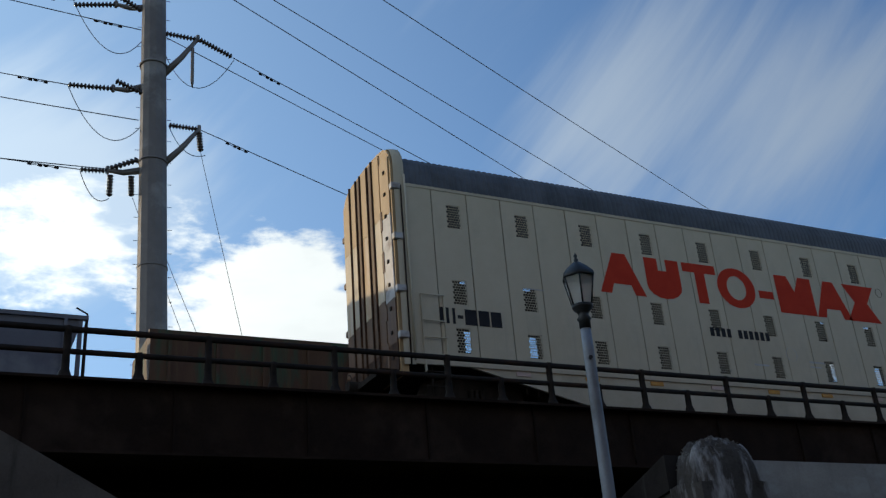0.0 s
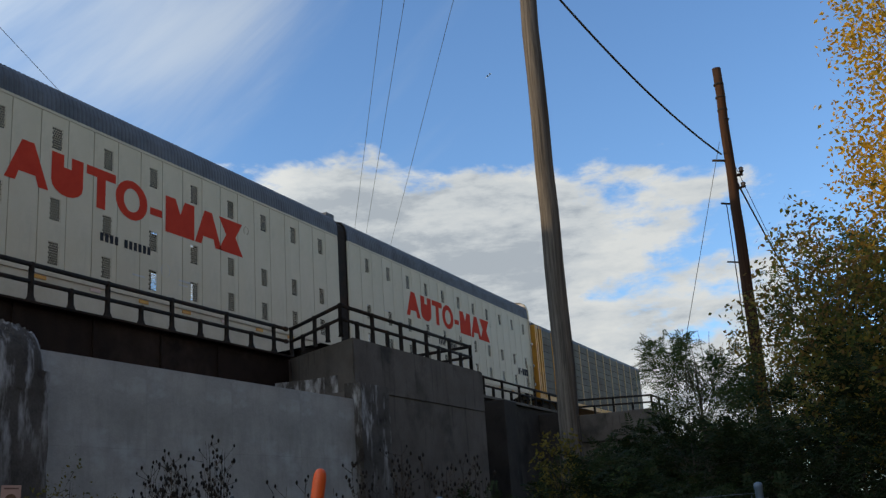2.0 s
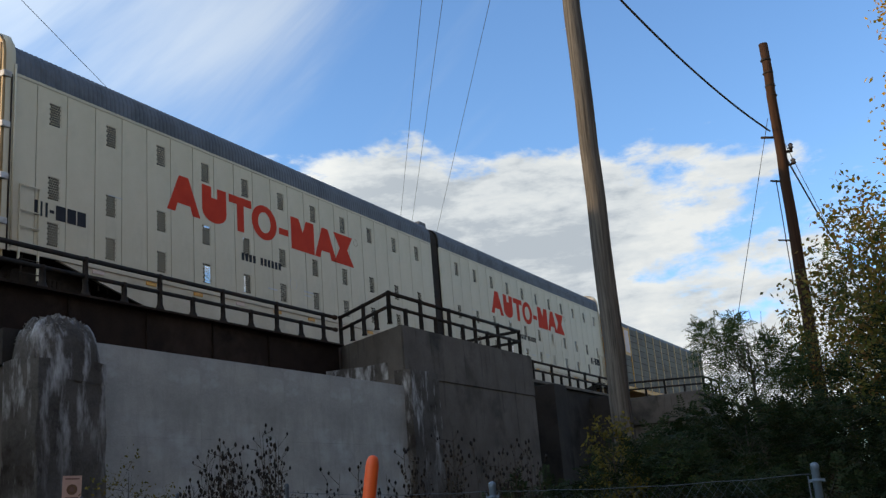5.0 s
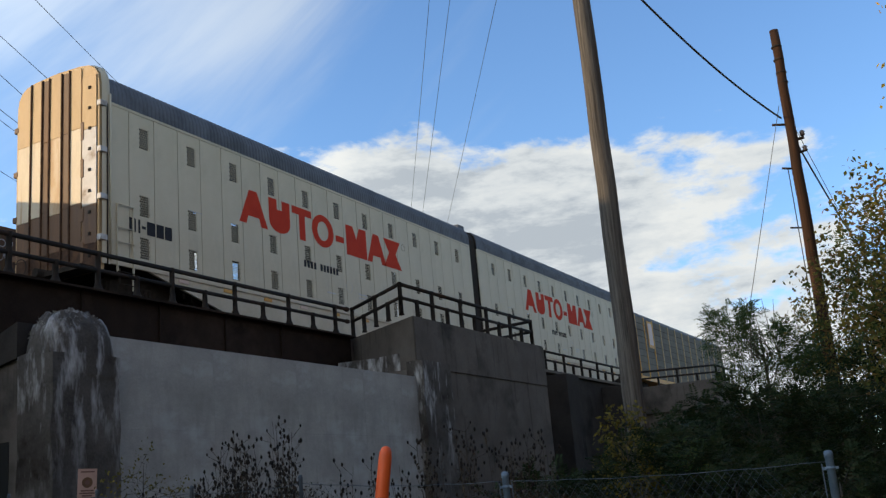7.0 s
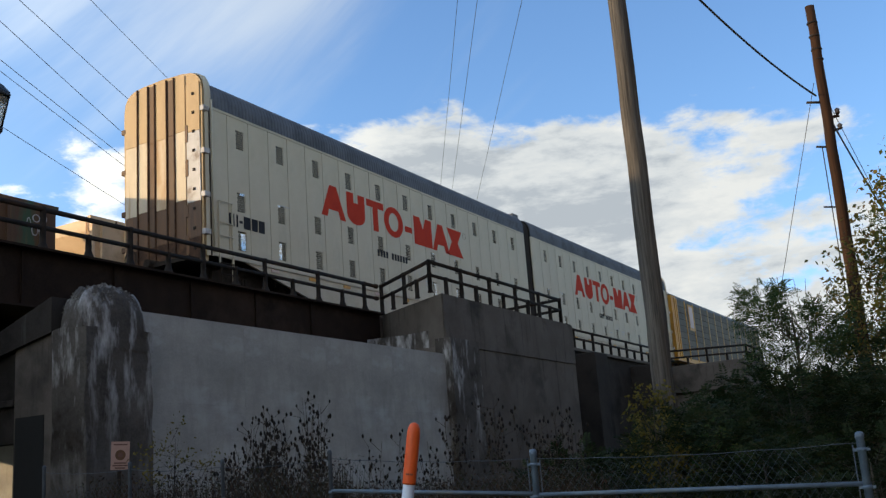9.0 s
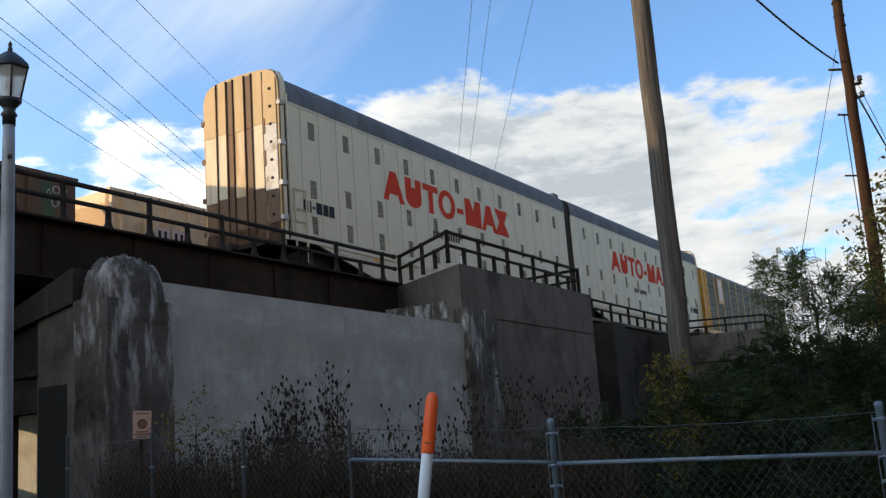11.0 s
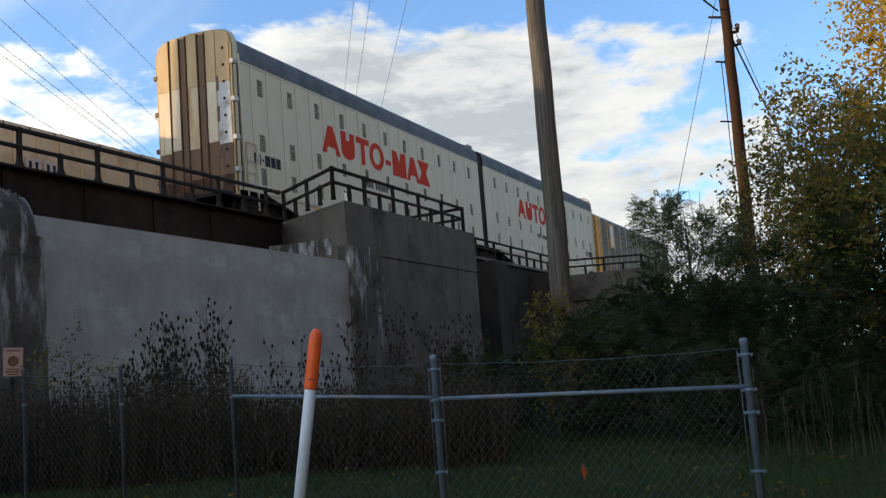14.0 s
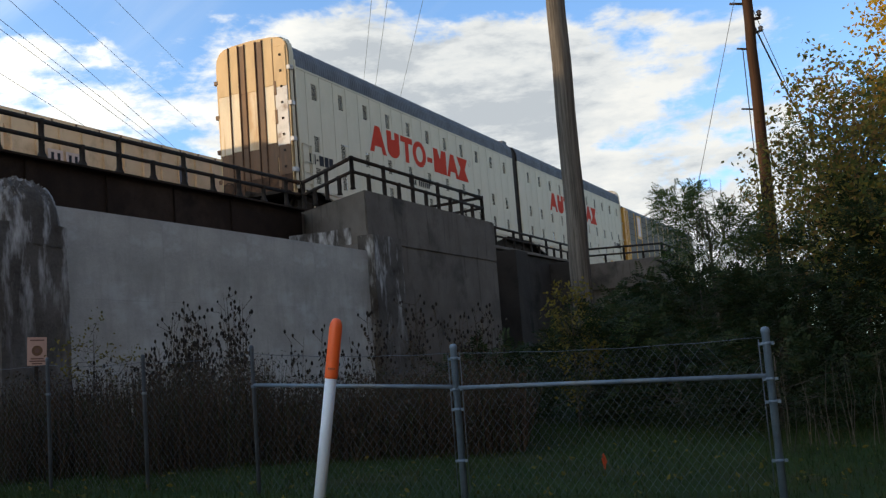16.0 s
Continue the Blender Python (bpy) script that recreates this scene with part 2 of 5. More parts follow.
# darker copy of the weathered concrete; shade is put into its colour
SHADECONC = material("shade_dark_concrete", (0.024, 0.021, 0.020), (0.048, 0.042, 0.038), 0.9, 0.92, 0, 0.35, 25, (0.016, 0.014, 0.013), 0.6, streak=((0.075, 0.072, 0.07), 0.62, 0.80), spec=0.1, run=0.3)
LIMECONC = material("lime_streaked_concrete", (0.048, 0.042, 0.038), (0.130, 0.117, 0.106), 1.6, 0.92, 0, 0.5, 20, (0.030, 0.024, 0.020), 0.8, streak=((0.42, 0.41, 0.41), 0.50, 0.66), spec=0.1, run=0.45, high=(1.2, 4.4), wide=1.7)
RUBBLE = material("broken_concrete_top", (0.13, 0.122, 0.112), (0.25, 0.235, 0.215), 5.0, 0.95, 0, 0.9, 30)
BALLAST = material("dark_ballast", (0.02, 0.017, 0.015), (0.06, 0.05, 0.043), 9, 0.95, 0, 0.8, 40, spec=0.1)
POLEWOOD = material("weathered_pole_wood", (0.034, 0.030, 0.028), (0.160, 0.140, 0.122), 22.0, 0.9, 0, 1.0, 90, (0.055, 0.042, 0.034), 7.0, (1, 1, 0.03), spec=0.15)
REDWOOD = material("creosoted_pole_wood", (0.018, 0.009, 0.006), (0.062, 0.030, 0.016), 26.0, 0.9, 0, 0.5, 90, (0.03, 0.018, 0.012), 7.0, (1, 1, 0.03), spec=0.15)
GALV = material("galvanised_steel", (0.065, 0.095, 0.135), (0.125, 0.17, 0.225), 6, 0.6, 0.1, 0.08, 60, (0.15, 0.15, 0.145), 2.0)
TOWERSTEEL = material("tower_steel", (0.155, 0.135, 0.13), (0.225, 0.20, 0.19), 1.0, 0.6, 0.25, 0.06, 40, (0.30, 0.285, 0.27), 0.5, vary=0.05)
MESHWIRE = material("dull_fence_wire", (0.045, 0.055, 0.07), (0.09, 0.105, 0.13), 6, 0.65, 0.3, 0)
BROWNGLASS = material("insulator_glaze", (0.03, 0.02, 0.02), (0.06, 0.04, 0.035), 5, 0.25, 0, 0)
WIRE = material("wire", (0.05, 0.05, 0.055), (0.09, 0.09, 0.10), 5, 0.6, 0.5, 0)
ORANGE = material("orange_plastic", (0.72, 0.085, 0.012), (0.80, 0.12, 0.02), 3, 0.5, 0, 0.03, 60)
MARKWHITE = material("white_plastic", (0.62, 0.70, 0.83), (0.72, 0.79, 0.92), 2, 0.5, 0, 0.03, 60, (0.60, 0.60, 0.58), 1.5)
NOTICE = material("notice_board", (0.36, 0.22, 0.18), (0.45, 0.29, 0.24), 3, 0.6, 0, 0.02)
SIGNWHITE = material("sign_board", (0.50, 0.36, 0.31), (0.60, 0.45, 0.39), 3, 0.6, 0, 0.02)
SIGNINK = material("sign_ink", (0.10, 0.05, 0.04), (0.16, 0.08, 0.06), 8, 0.6, 0, 0)
LAMPIRON = material("lamp_paint", (0.012, 0.013, 0.014), (0.028, 0.030, 0.032), 5, 0.5, 0.2, 0.05)
LAMPPOLE = material("lamp_pole_paint", (0.20, 0.22, 0.25), (0.28, 0.30, 0.34), 3, 0.5, 0.2, 0.05, 40, (0.12, 0.12, 0.13), 1.0)
# tan brightened in place of sunlight, which misses the near side
TANCAR = material("sun_bright_tan_paint", (0.64, 0.42, 0.24), (0.74, 0.52, 0.32), 1.0, 0.6, 0, 0.05, 40, (0.50, 0.32, 0.18), 0.8)
BROWNCAR = material("faded_boxcar_paint", (0.070, 0.026, 0.012), (0.115, 0.060, 0.028), 1.3, 0.75, 0, 0.1, 40, (0.040, 0.075, 0.038), 1.1, (1, 1, 0.22), (0.50, 0.60), streak=((0.13, 0.085, 0.03), 0.55, 0.75))
GREYCAR = material("grey_hopper_paint", (0.095, 0.092, 0.12), (0.14, 0.137, 0.165), 0.8, 0.7, 0, 0.05, 40, (0.2, 0.2, 0.22), 0.4)
YELLOW = material("yellow_end_paint", (0.46, 0.20, 0.018), (0.58, 0.28, 0.025), 2, 0.5, 0, 0.03, 40, (0.6, 0.3, 0.03), 1.0)
GALVPANEL = material("galvanised_rack_panel", (0.095, 0.078, 0.062), (0.155, 0.13, 0.103), 1.5, 0.6, 0.2, 0.05, 40, (0.09, 0.066, 0.045), 0.6, vary=0.10, spec=0.05)
GRASS = material("mown_grass", (0.012, 0.025, 0.007), (0.028, 0.047, 0.012), 1.2, 0.95, 0, 0.6, 30, (0.04, 0.038, 0.016), 0.5, spec=0.1)
ASPHALT = material("asphalt", (0.04, 0.04, 0.04), (0.06, 0.06, 0.058), 2, 0.9, 0, 0.3, 80)
BARK = material("bark", (0.03, 0.024, 0.018), (0.07, 0.055, 0.04), 6, 0.9, 0, 0.5, 50)
LEAFGREEN = leafy("green_leaves", [(0.032, 0.060, 0.020), (0.05, 0.092, 0.03), (0.08, 0.11, 0.034), (0.13, 0.125, 0.035)], 0.4)
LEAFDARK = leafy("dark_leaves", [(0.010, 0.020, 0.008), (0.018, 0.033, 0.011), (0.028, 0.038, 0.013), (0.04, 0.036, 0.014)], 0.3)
LEAFOLIVE = leafy("turning_leaves", [(0.06, 0.085, 0.022), (0.13, 0.13, 0.032), (0.26, 0.19, 0.035), (0.20, 0.11, 0.035), (0.08, 0.10, 0.028)], 0.5)
LEAFGOLD = leafy("gold_leaves", [(0.34, 0.19, 0.02), (0.54, 0.31, 0.03), (0.64, 0.42, 0.06), (0.26, 0.23, 0.04)], 0.55)
LEAFYELLOW = leafy("yellowing_shrub_leaves", [(0.11, 0.085, 0.02), (0.17, 0.13, 0.025), (0.07, 0.075, 0.02)], 0.35)
DRYWEED = leafy("dry_weed", [(0.03, 0.022, 0.016), (0.06, 0.045, 0.03), (0.09, 0.065, 0.04)], 0.1)
SEEDHEAD = leafy("dark_seed_head", [(0.010, 0.007, 0.006), (0.022, 0.016, 0.012)], 0.0)
DRYSTALK = leafy("dry_stalk", [(0.04, 0.024, 0.015), (0.065, 0.04, 0.026), (0.025, 0.02, 0.014), (0.03, 0.036, 0.014)], 0.15)
TWIG = leafy("pale_twig", [(0.09, 0.08, 0.06), (0.15, 0.13, 0.10)], 0.0)
CANE = leafy("pale_cane", [(0.05, 0.044, 0.034), (0.10, 0.085, 0.065)], 0.0)
BLADE = leafy("grass_blade", [(0.014, 0.030, 0.008), (0.025, 0.048, 0.012), (0.033, 0.058, 0.016), (0.055, 0.05, 0.02)], 0.3)


# ---------------------------------------------------------------- mesh helpers
def part(name, bm, mat, parent=None, label=""):
    me = bpy.data.meshes.new(name)
    bm.to_mesh(me)
    bm.free()
    me.materials.append(mat)
    ob = new(name, me)
    ob.parent = parent
    return tagged(ob, label)


def thing(name, label, category, at=(0, 0, 0), group="", turn=0, kind=""):
    ob = new(name)
    ob.empty_display_size = 0.3
    ob.matrix_basis = pose(*at, 0, 0, turn)
    return tagged(ob, label, category, group, kind)


def shared(name, me, parent, at=(0, 0, 0), turn=0, label=""):
    ob = new(name, me)
    ob.parent = parent
    ob.matrix_basis = pose(*at, 0, 0, turn)
    return tagged(ob, label)


def mesh_of(name, bm, mat):
    me = bpy.data.meshes.new(name)
    bm.to_mesh(me)
    bm.free()
    me.materials.append(mat)
    return me


def box(bm, x0, x1, y0, y1, z0, z1, bevel=0.0):
    v = [bm.verts.new((x, y, z)) for z in (z0, z1) for y in (y0, y1) for x in (x0, x1)]
    fs = [bm.faces.new([v[i] for i in f]) for f in ((0, 2, 3, 1), (4, 5, 7, 6), (0, 1, 5, 4), (2, 6, 7, 3), (0, 4, 6, 2), (1, 3, 7, 5))]
    if bevel:
        es = {e for f in fs for e in f.edges}
        bmesh.ops.bevel(bm, geom=list(es), offset=bevel, segments=2, affect="EDGES", profile=0.5)
    return bm


def slab(x0, x1, y0, y1, z0, z1, bevel=0.0):
    return box(bmesh.new(), x0, x1, y0, y1, z0, z1, bevel)


def tube(bm, points, radii, sides=8, caps=True):
    """A round bar along the points; radii: one or one each."""
    pts = [Vector(p) for p in points]
    if isinstance(radii, (int, float)):
        radii = [radii] * len(pts)
    rings = []
    for i, p in enumerate(pts):
        d = (pts[min(i + 1, len(pts) - 1)] - pts[max(i - 1, 0)]).normalized()
        side = d.cross(Vector((0, 0, 1)) if abs(d.z) < 0.9 else Vector((1, 0, 0))).normalized()
        up = side.cross(d)
        rings.append([bm.verts.new(p + radii[i] * (math.cos(a) * side + math.sin(a) * up)) for a in (2 * math.pi * k / sides for k in range(sides))])
    for a, b in zip(rings, rings[1:]):
        for k in range(sides):
            f = bm.faces.new((a[k], a[(k + 1) % sides], b[(k + 1) % sides], b[k]))
            f.smooth = True
    if caps:
        bm.faces.new(rings[0][::-1])
        bm.faces.new(rings[-1])
    return bm


def lathe(bm, profile, at=(0, 0, 0), sides=12):
    """A turned body about the z axis; profile: radius, height."""
    rings = [[bm.verts.new((at[0] + r * math.cos(2 * math.pi * k / sides), at[1] + r * math.sin(2 * math.pi * k / sides), at[2] + h)) for k in range(sides)] for r, h in profile]
    for a, b in zip(rings, rings[1:]):
        for k in range(sides):
            f = bm.faces.new((a[k], a[(k + 1) % sides], b[(k + 1) % sides], b[k]))
            f.smooth = True
    bm.faces.new(rings[0][::-1])
    bm.faces.new(rings[-1])
    return bm


def prism(bm, outline, y0, y1):
    """An outline of (x, z) pushed from y0 to y1."""
    a = [bm.verts.new((x, y0, z)) for x, z in outline]
    b = [bm.verts.new((x, y1, z)) for x, z in outline]
    n = len(outline)
    bm.faces.new(a)
    bm.faces.new(b[::-1])
    for i in range(n):
        bm.faces.new((a[i], b[i], b[(i + 1) % n], a[(i + 1) % n]))
    bmesh.ops.recalc_face_normals(bm, faces=bm.faces[:])
    return bm


def loft(bm, profile, x0, x1):
    """A closed profile of (y, z) pushed from x0 to x1."""
    a = [bm.verts.new((x0, y, z)) for y, z in profile]
    b = [bm.verts.new((x1, y, z)) for y, z in profile]
    n = len(profile)
    bm.faces.new(a)
    bm.faces.new(b[::-1])
    for i in range(n):
        bm.faces.new((a[i], a[(i + 1) % n], b[(i + 1) % n], b[i]))
    bmesh.ops.recalc_face_normals(bm, faces=bm.faces[:])
    return bm


def roughen(bm, amount, scale, cuts=0, seed=0.0):
    if cuts:
        bmesh.ops.subdivide_edges(bm, edges=bm.edges[:], cuts=cuts, use_grid_fill=True)
    for v in bm.verts:
        v.co += amount * noise.noise_vector(v.co * scale + Vector((seed, seed, seed)))
    return bm


# ---------------------------------------------------------------- ground
def ground_height(x, y):
    return max(-0.20, min(0.15, 0.05 * (y - 4.5)))


def make_ground():
    bm = bmesh.new()
    xs = [-900, -200, -60, -20] + [i * 1.0 for i in range(-6, 41)] + [60, 120, 300, 900]
    ys = [-900, -200, -60, -20] + [i * 1.0 for i in range(-6, 17)] + [20, 40, 80, 200, 900]
    grid = [[bm.verts.new((x, y, ground_height(x, y) - (0.02 if x < 6 else 0))) for x in xs] for y in ys]
    for j in range(len(ys) - 1):
        for i in range(len(xs) - 1):
            bm.faces.new((grid[j][i], grid[j][i + 1], grid[j + 1][i + 1], grid[j + 1][i]))
    tagged(part("ground", bm, GRASS), "dark mown autumn grass beside the viaduct", "ground", kind="structure")
    bm = bmesh.new()
    prev = None
    for y in [-60, -20, -6, 0, 2, 4, 5, 6, 7, 8, 10, 14, 20, 40, 80, 200]:
        row = [bm.verts.new((x, y, ground_height(x, y) + 0.03)) for x in (-2.5, 4.6)]
        if prev:
            bm.faces.new((prev[0], prev[1], row[1], row[0]))
        prev = row
    tagged(part("road", bm, ASPHALT), "dark asphalt road running under the railway bridge", "road", kind="structure")


make_ground()

# ---------------------------------------------------------------- bridge, walls
RAIL, DECK = 6.85, 6.45
RAIL_Y = 17.15


def structure(name, bm, mat, label, category):
    return tagged(part(name, bm, mat), label, category, kind="structure")


def make_viaduct():
    # near plate girder with flanges and stiffeners
    g = structure("bridge_girder", slab(-60, 26.4, 17.05, 17.15, 5.22, 6.40), GIRDER, "sooty riveted steel plate girder of the railway bridge", "girder")
    part("top_flange", slab(-60, 26.4, 16.85, 17.35, 6.40, 6.452), GIRDER, g)
    part("bottom_flange", slab(-60, 26.4, 16.88, 17.32, 5.17, 5.22), GIRDER, g)
    me = mesh_of("stiffener", slab(-0.015, 0.015, -0.05, 0.0, 5.22, 6.40), GIRDER)
    for i in range(28):
        shared("stiffener", me, g, (-42.6 + i * 2.42, 17.05, 0))
    structure("bridge_deck", slab(-60, 26.4, 17.36, 36, 6.1, 6.40), GIRDER, "dark bridge deck carrying four tracks", "bridge deck")
    for i in range(5):
        structure("deck_beam", slab(-60, 26.0, 19.0 + i * 3.7, 19.3 + i * 3.7, 5.7, 6.1), GIRDER, "dark steel floor beam under the deck", "beam")
    # bottom edge hung low to shape the sun falling on the rear wall
    structure("far_girder", slab(-60, 26.0, 35.6, 36, 3.75, 7.0), GIRDER, "dark far edge girder of the bridge", "girder")
    bm = loft(bmesh.new(), [(17.5, 6.38), (18.2, 6.62), (35.0, 6.62), (35.6, 6.38)], -60, 26.4)
    structure("ballast_bed", bm, BALLAST, "dark stone ballast under the tracks", "ballast")
    # embankment behind the retaining wall
    structure("embankment", slab(26.42, 200, 17.2, 36, -0.2, 6.40), OLDCONC, "filled railway embankment behind a concrete wall", "embankment")
    bm = loft(bmesh.new(), [(17.5, 6.38), (18.2, 6.62), (35.0, 6.62), (35.6, 6.38)], 26.4, 200)
    structure("ballast_bed_far", bm, BALLAST, "dark stone ballast under the tracks", "ballast")
    for y in (19.67, 21.10, 28.87, 30.30):
        bm = slab(-60, 200, y - 0.035, y + 0.035, 6.70, 6.85)
        structure("rail", bm, TRUCK, "worn steel running rail on the ballast", "rail")
    for y in (20.38, 29.58):
        bm = bmesh.new()
        for i in range(330):
            x = -50 + i * 0.53
            box(bm, x - 0.11, x + 0.11, y - 1.25, y + 1.25, 6.55, 6.70)
        tagged(part("railway_ties", bm, BARK), "dark creosoted wooden ties in the ballast", "railway ties", kind="stuff")

    # broken pillar at the bridge's corner
    bm = bmesh.new()
    box(bm, 11.75, 13.28, 13.6, 14.46, -0.1, 4.22)
    bmesh.ops.subdivide_edges(bm, edges=bm.edges[:], cuts=9, use_grid_fill=True)
    roughen(bm, 0.05, 2.1)
    p = tagged(thing("bridge_pillar", "crumbling concrete pillar with white lime streaks and a broken top", "pillar", kind="structure"))
    part("shaft", bm, LIMECONC, p)
    bm = bmesh.new()
    bmesh.ops.create_grid(bm, x_segments=34, y_segments=32, size=1.0)
    for v in bm.verts:
        a, b = v.co.x, v.co.y
        r = min(1.0, (abs(a) ** 4 + abs(b) ** 4) ** 0.25)
        edge = max(0.0, 1 - r ** 2.6)
        h = 4.12 + 0.92 * edge ** 0.42 + 0.10 * noise.noise(Vector((a * 3.2, b * 3.2, 1.7))) + 0.07 * noise.noise(Vector((a * 9, b * 9, 0.3)))
        k = 0.965 - 0.03 * noise.noise(Vector((a * 2, b * 2, 5)))
        v.co = (12.515 + 0.79 * a * k, 14.03 + 0.45 * b * k, h)
    bmesh.ops.solidify(bm, geom=bm.faces[:], thickness=0.3)
    part("broken_top", bm, LIMECONC, p, "rough broken concrete cap")
    rb = bmesh.new()
    for _ in range(420):
        a, b = random.uniform(-0.85, 0.85), random.uniform(-0.85, 0.85)
        edge = max(0.0, 1 - min(1.0, (a ** 4 + b ** 4) ** 0.25) ** 2.6)
        c = Vector((12.515 + 0.78 * a, 14.04 + 0.44 * b, 4.10 + 0.92 * edge ** 0.42 + random.uniform(-0.03, 0.05)))
        s = random.uniform(0.015, 0.034)
        q = [rb.verts.new(c + s * Vector((random.uniform(-1, 1), random.uniform(-1, 1), random.uniform(-1, 1)))) for _ in range(4)]
        for f in ((0, 1, 2), (0, 2, 3), (0, 3, 1), (1, 3, 2)):
            rb.faces.new([q[i] for i in f])
    part("rubble", rb, RUBBLE, p, "loose broken concrete crumbs")
    # abutment return wall under the bridge with a dark doorway, and the bearing seat
    a = thing("abutment", "dark weathered concrete abutment under the bridge with a doorway", "abutment", kind="structure")
    part("return_wall", slab(11.80, 12.16, 14.46, 15.5, -0.1, 4.20), OLDCONC, a)
    # black sheet on the wall in place of a shaded hollow
    part("recess", slab(11.785, 11.802, 14.70, 15.45, -0.1, 2.78), UNLIT, a, "black sheet standing in for a shaded hollow in the wall")
    # these parts take the concrete coloured dark for the bridge's shade
    part("lintel", slab(11.88, 12.16, 15.5, 16.5, 2.35, 4.05), SHADECONC, a)
    part("inner_wall", slab(11.88, 12.16, 16.5, 18.4, -0.1, 3.45), SHADECONC, a)
    part("cap", loft(bmesh.new(), [(14.46, 4.20), (14.46, 4.84), (16.3, 4.24), (18.6, 3.60), (18.6, 3.20), (16.3, 3.85)], 11.72, 13.25), SHADECONC, a, "sloping concrete cap")
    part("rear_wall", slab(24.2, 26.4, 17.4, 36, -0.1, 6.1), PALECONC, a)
    part("ledge", slab(11.78, 11.862, 15.52, 18.4, 3.00, 3.12, 0.01), SHADECONC, a)
    # pale new wall in cast panels
    w = thing("pale_wing_wall", "smooth pale grey cast concrete wing wall", "wall", kind="structure")
    me = mesh_of("cast_panel", slab(0.001, 2.919, 13.9, 14.4, 2.951, 4.66, 0.003), PALECONC)
    me2 = mesh_of("cast_panel_low", slab(0.001, 2.919, 13.9, 14.4, -0.2, 2.949, 0.003), PALECONC)
    for i in range(4):
        shared("cast_panel", me, w, (13.25 + i * 2.92, 0, 0))
        shared("cast_panel", me2, w, (13.25 + i * 2.92, 0, 0))
    part("wall_core", slab(13.25, 24.9, 13.93, 14.38, -0.2, 4.62), PALECONC, w)
    part("bearing_seat", slab(13.2, 26.4, 14.4, 17.04, -0.1, 4.3), OLDCONC, w, "dark soot-stained bearing seat")
    # refuge bay standing forward of the deck
    b = thing("refuge_bay", "weathered grey concrete refuge bay standing forward of the deck", "bay", kind="structure")
    bm = bmesh.new()
    pts = [(24.95, 13.9), (34.9, 13.9), (34.9, 17.6), (27.0, 17.6)]
    lo, hi = [bm.verts.new((x, y, 4.93)) for x, y in pts], [bm.verts.new((x, y, DECK + 0.02)) for x, y in pts]
    bm.faces.new(lo[::-1]), bm.faces.new(hi)
    for i in range(4):
        bm.faces.new((lo[i], lo[(i + 1) % 4], hi[(i + 1) % 4], hi[i]))
    bmesh.ops.bevel(bm, geom=bm.edges[:], offset=0.04, segments=2, affect="EDGES")
    part("parapet_block", bm, OLDCONC, b)
    part("base_wall", slab(25.0, 34.9, 13.93, 17.6, -0.2, 4.926), OLDCONC, b)
    bm = slab(24.85, 26.6, 13.66, 14.2, -0.2, 5.12)
    bmesh.ops.subdivide_edges(bm, edges=bm.edges[:], cuts=7, use_grid_fill=True)
    part("pilaster", roughen(bm, 0.035, 2.5), LIMECONC, b, "lime-streaked broken pilaster")
    bm = slab(25.4, 26.6, 14.3, 16.9, 4.3, 5.5)
    bmesh.ops.subdivide_edges(bm, edges=bm.edges[:], cuts=3, use_grid_fill=True)
    part("broken_corbel", roughen(bm, 0.08, 1.6), LIMECONC, b)
    # retaining wall further on, in the concrete darkened for shade
    r = thing("retaining_wall", "dark weathered concrete retaining wall with pilasters", "wall", kind="structure")
    part("wall_face", slab(34.9, 120, 16.85, 17.25, -0.2, 6.42), SHADECONC, r)
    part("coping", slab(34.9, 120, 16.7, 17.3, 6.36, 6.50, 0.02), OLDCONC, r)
    pm = mesh_of("pilaster", slab(-0.8, 0.8, 15.5, 16.86, -0.2, 6.1, 0.04), SHADECONC)
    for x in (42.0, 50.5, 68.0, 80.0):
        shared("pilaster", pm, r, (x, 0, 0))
    b2 = thing("refuge_bay", "weathered grey concrete refuge bay further along the wall", "bay", kind="structure")
    part("parapet_block", slab(56.5, 62.5, 12.5, 17.3, 4.9, DECK + 0.02, 0.04), OLDCONC, b2)
    part("base_wall", slab(56.7, 62.4, 12.6, 17.2, -0.2, 4.9), OLDCONC, b2)
    # added wall: its height sets the lower edge of the sun patch
    structure("roadside_wall", slab(4.8, 24.0, 37.2, 37.6, -0.2, 1.9), OLDCONC, "low concrete wall added beyond the bridge to block low sun", "wall")
    # the other abutment, sloping off
    o = thing("far_abutment", "dark concrete abutment with a sloping wing", "abutment", kind="structure")
    part("sloped_wing", prism(bmesh.new(), [(-30, -0.2), (4.2, -0.2), (4.2, 2.85), (0.5, 4.95), (0.0, 5.12), (-30, 5.12)], 14.6, 15.2), OLDCONC, o)
    part("abutment_wall", slab(-60, -7, 15.3, 36, -0.2, 5.15), OLDCONC, o)


make_viaduct()


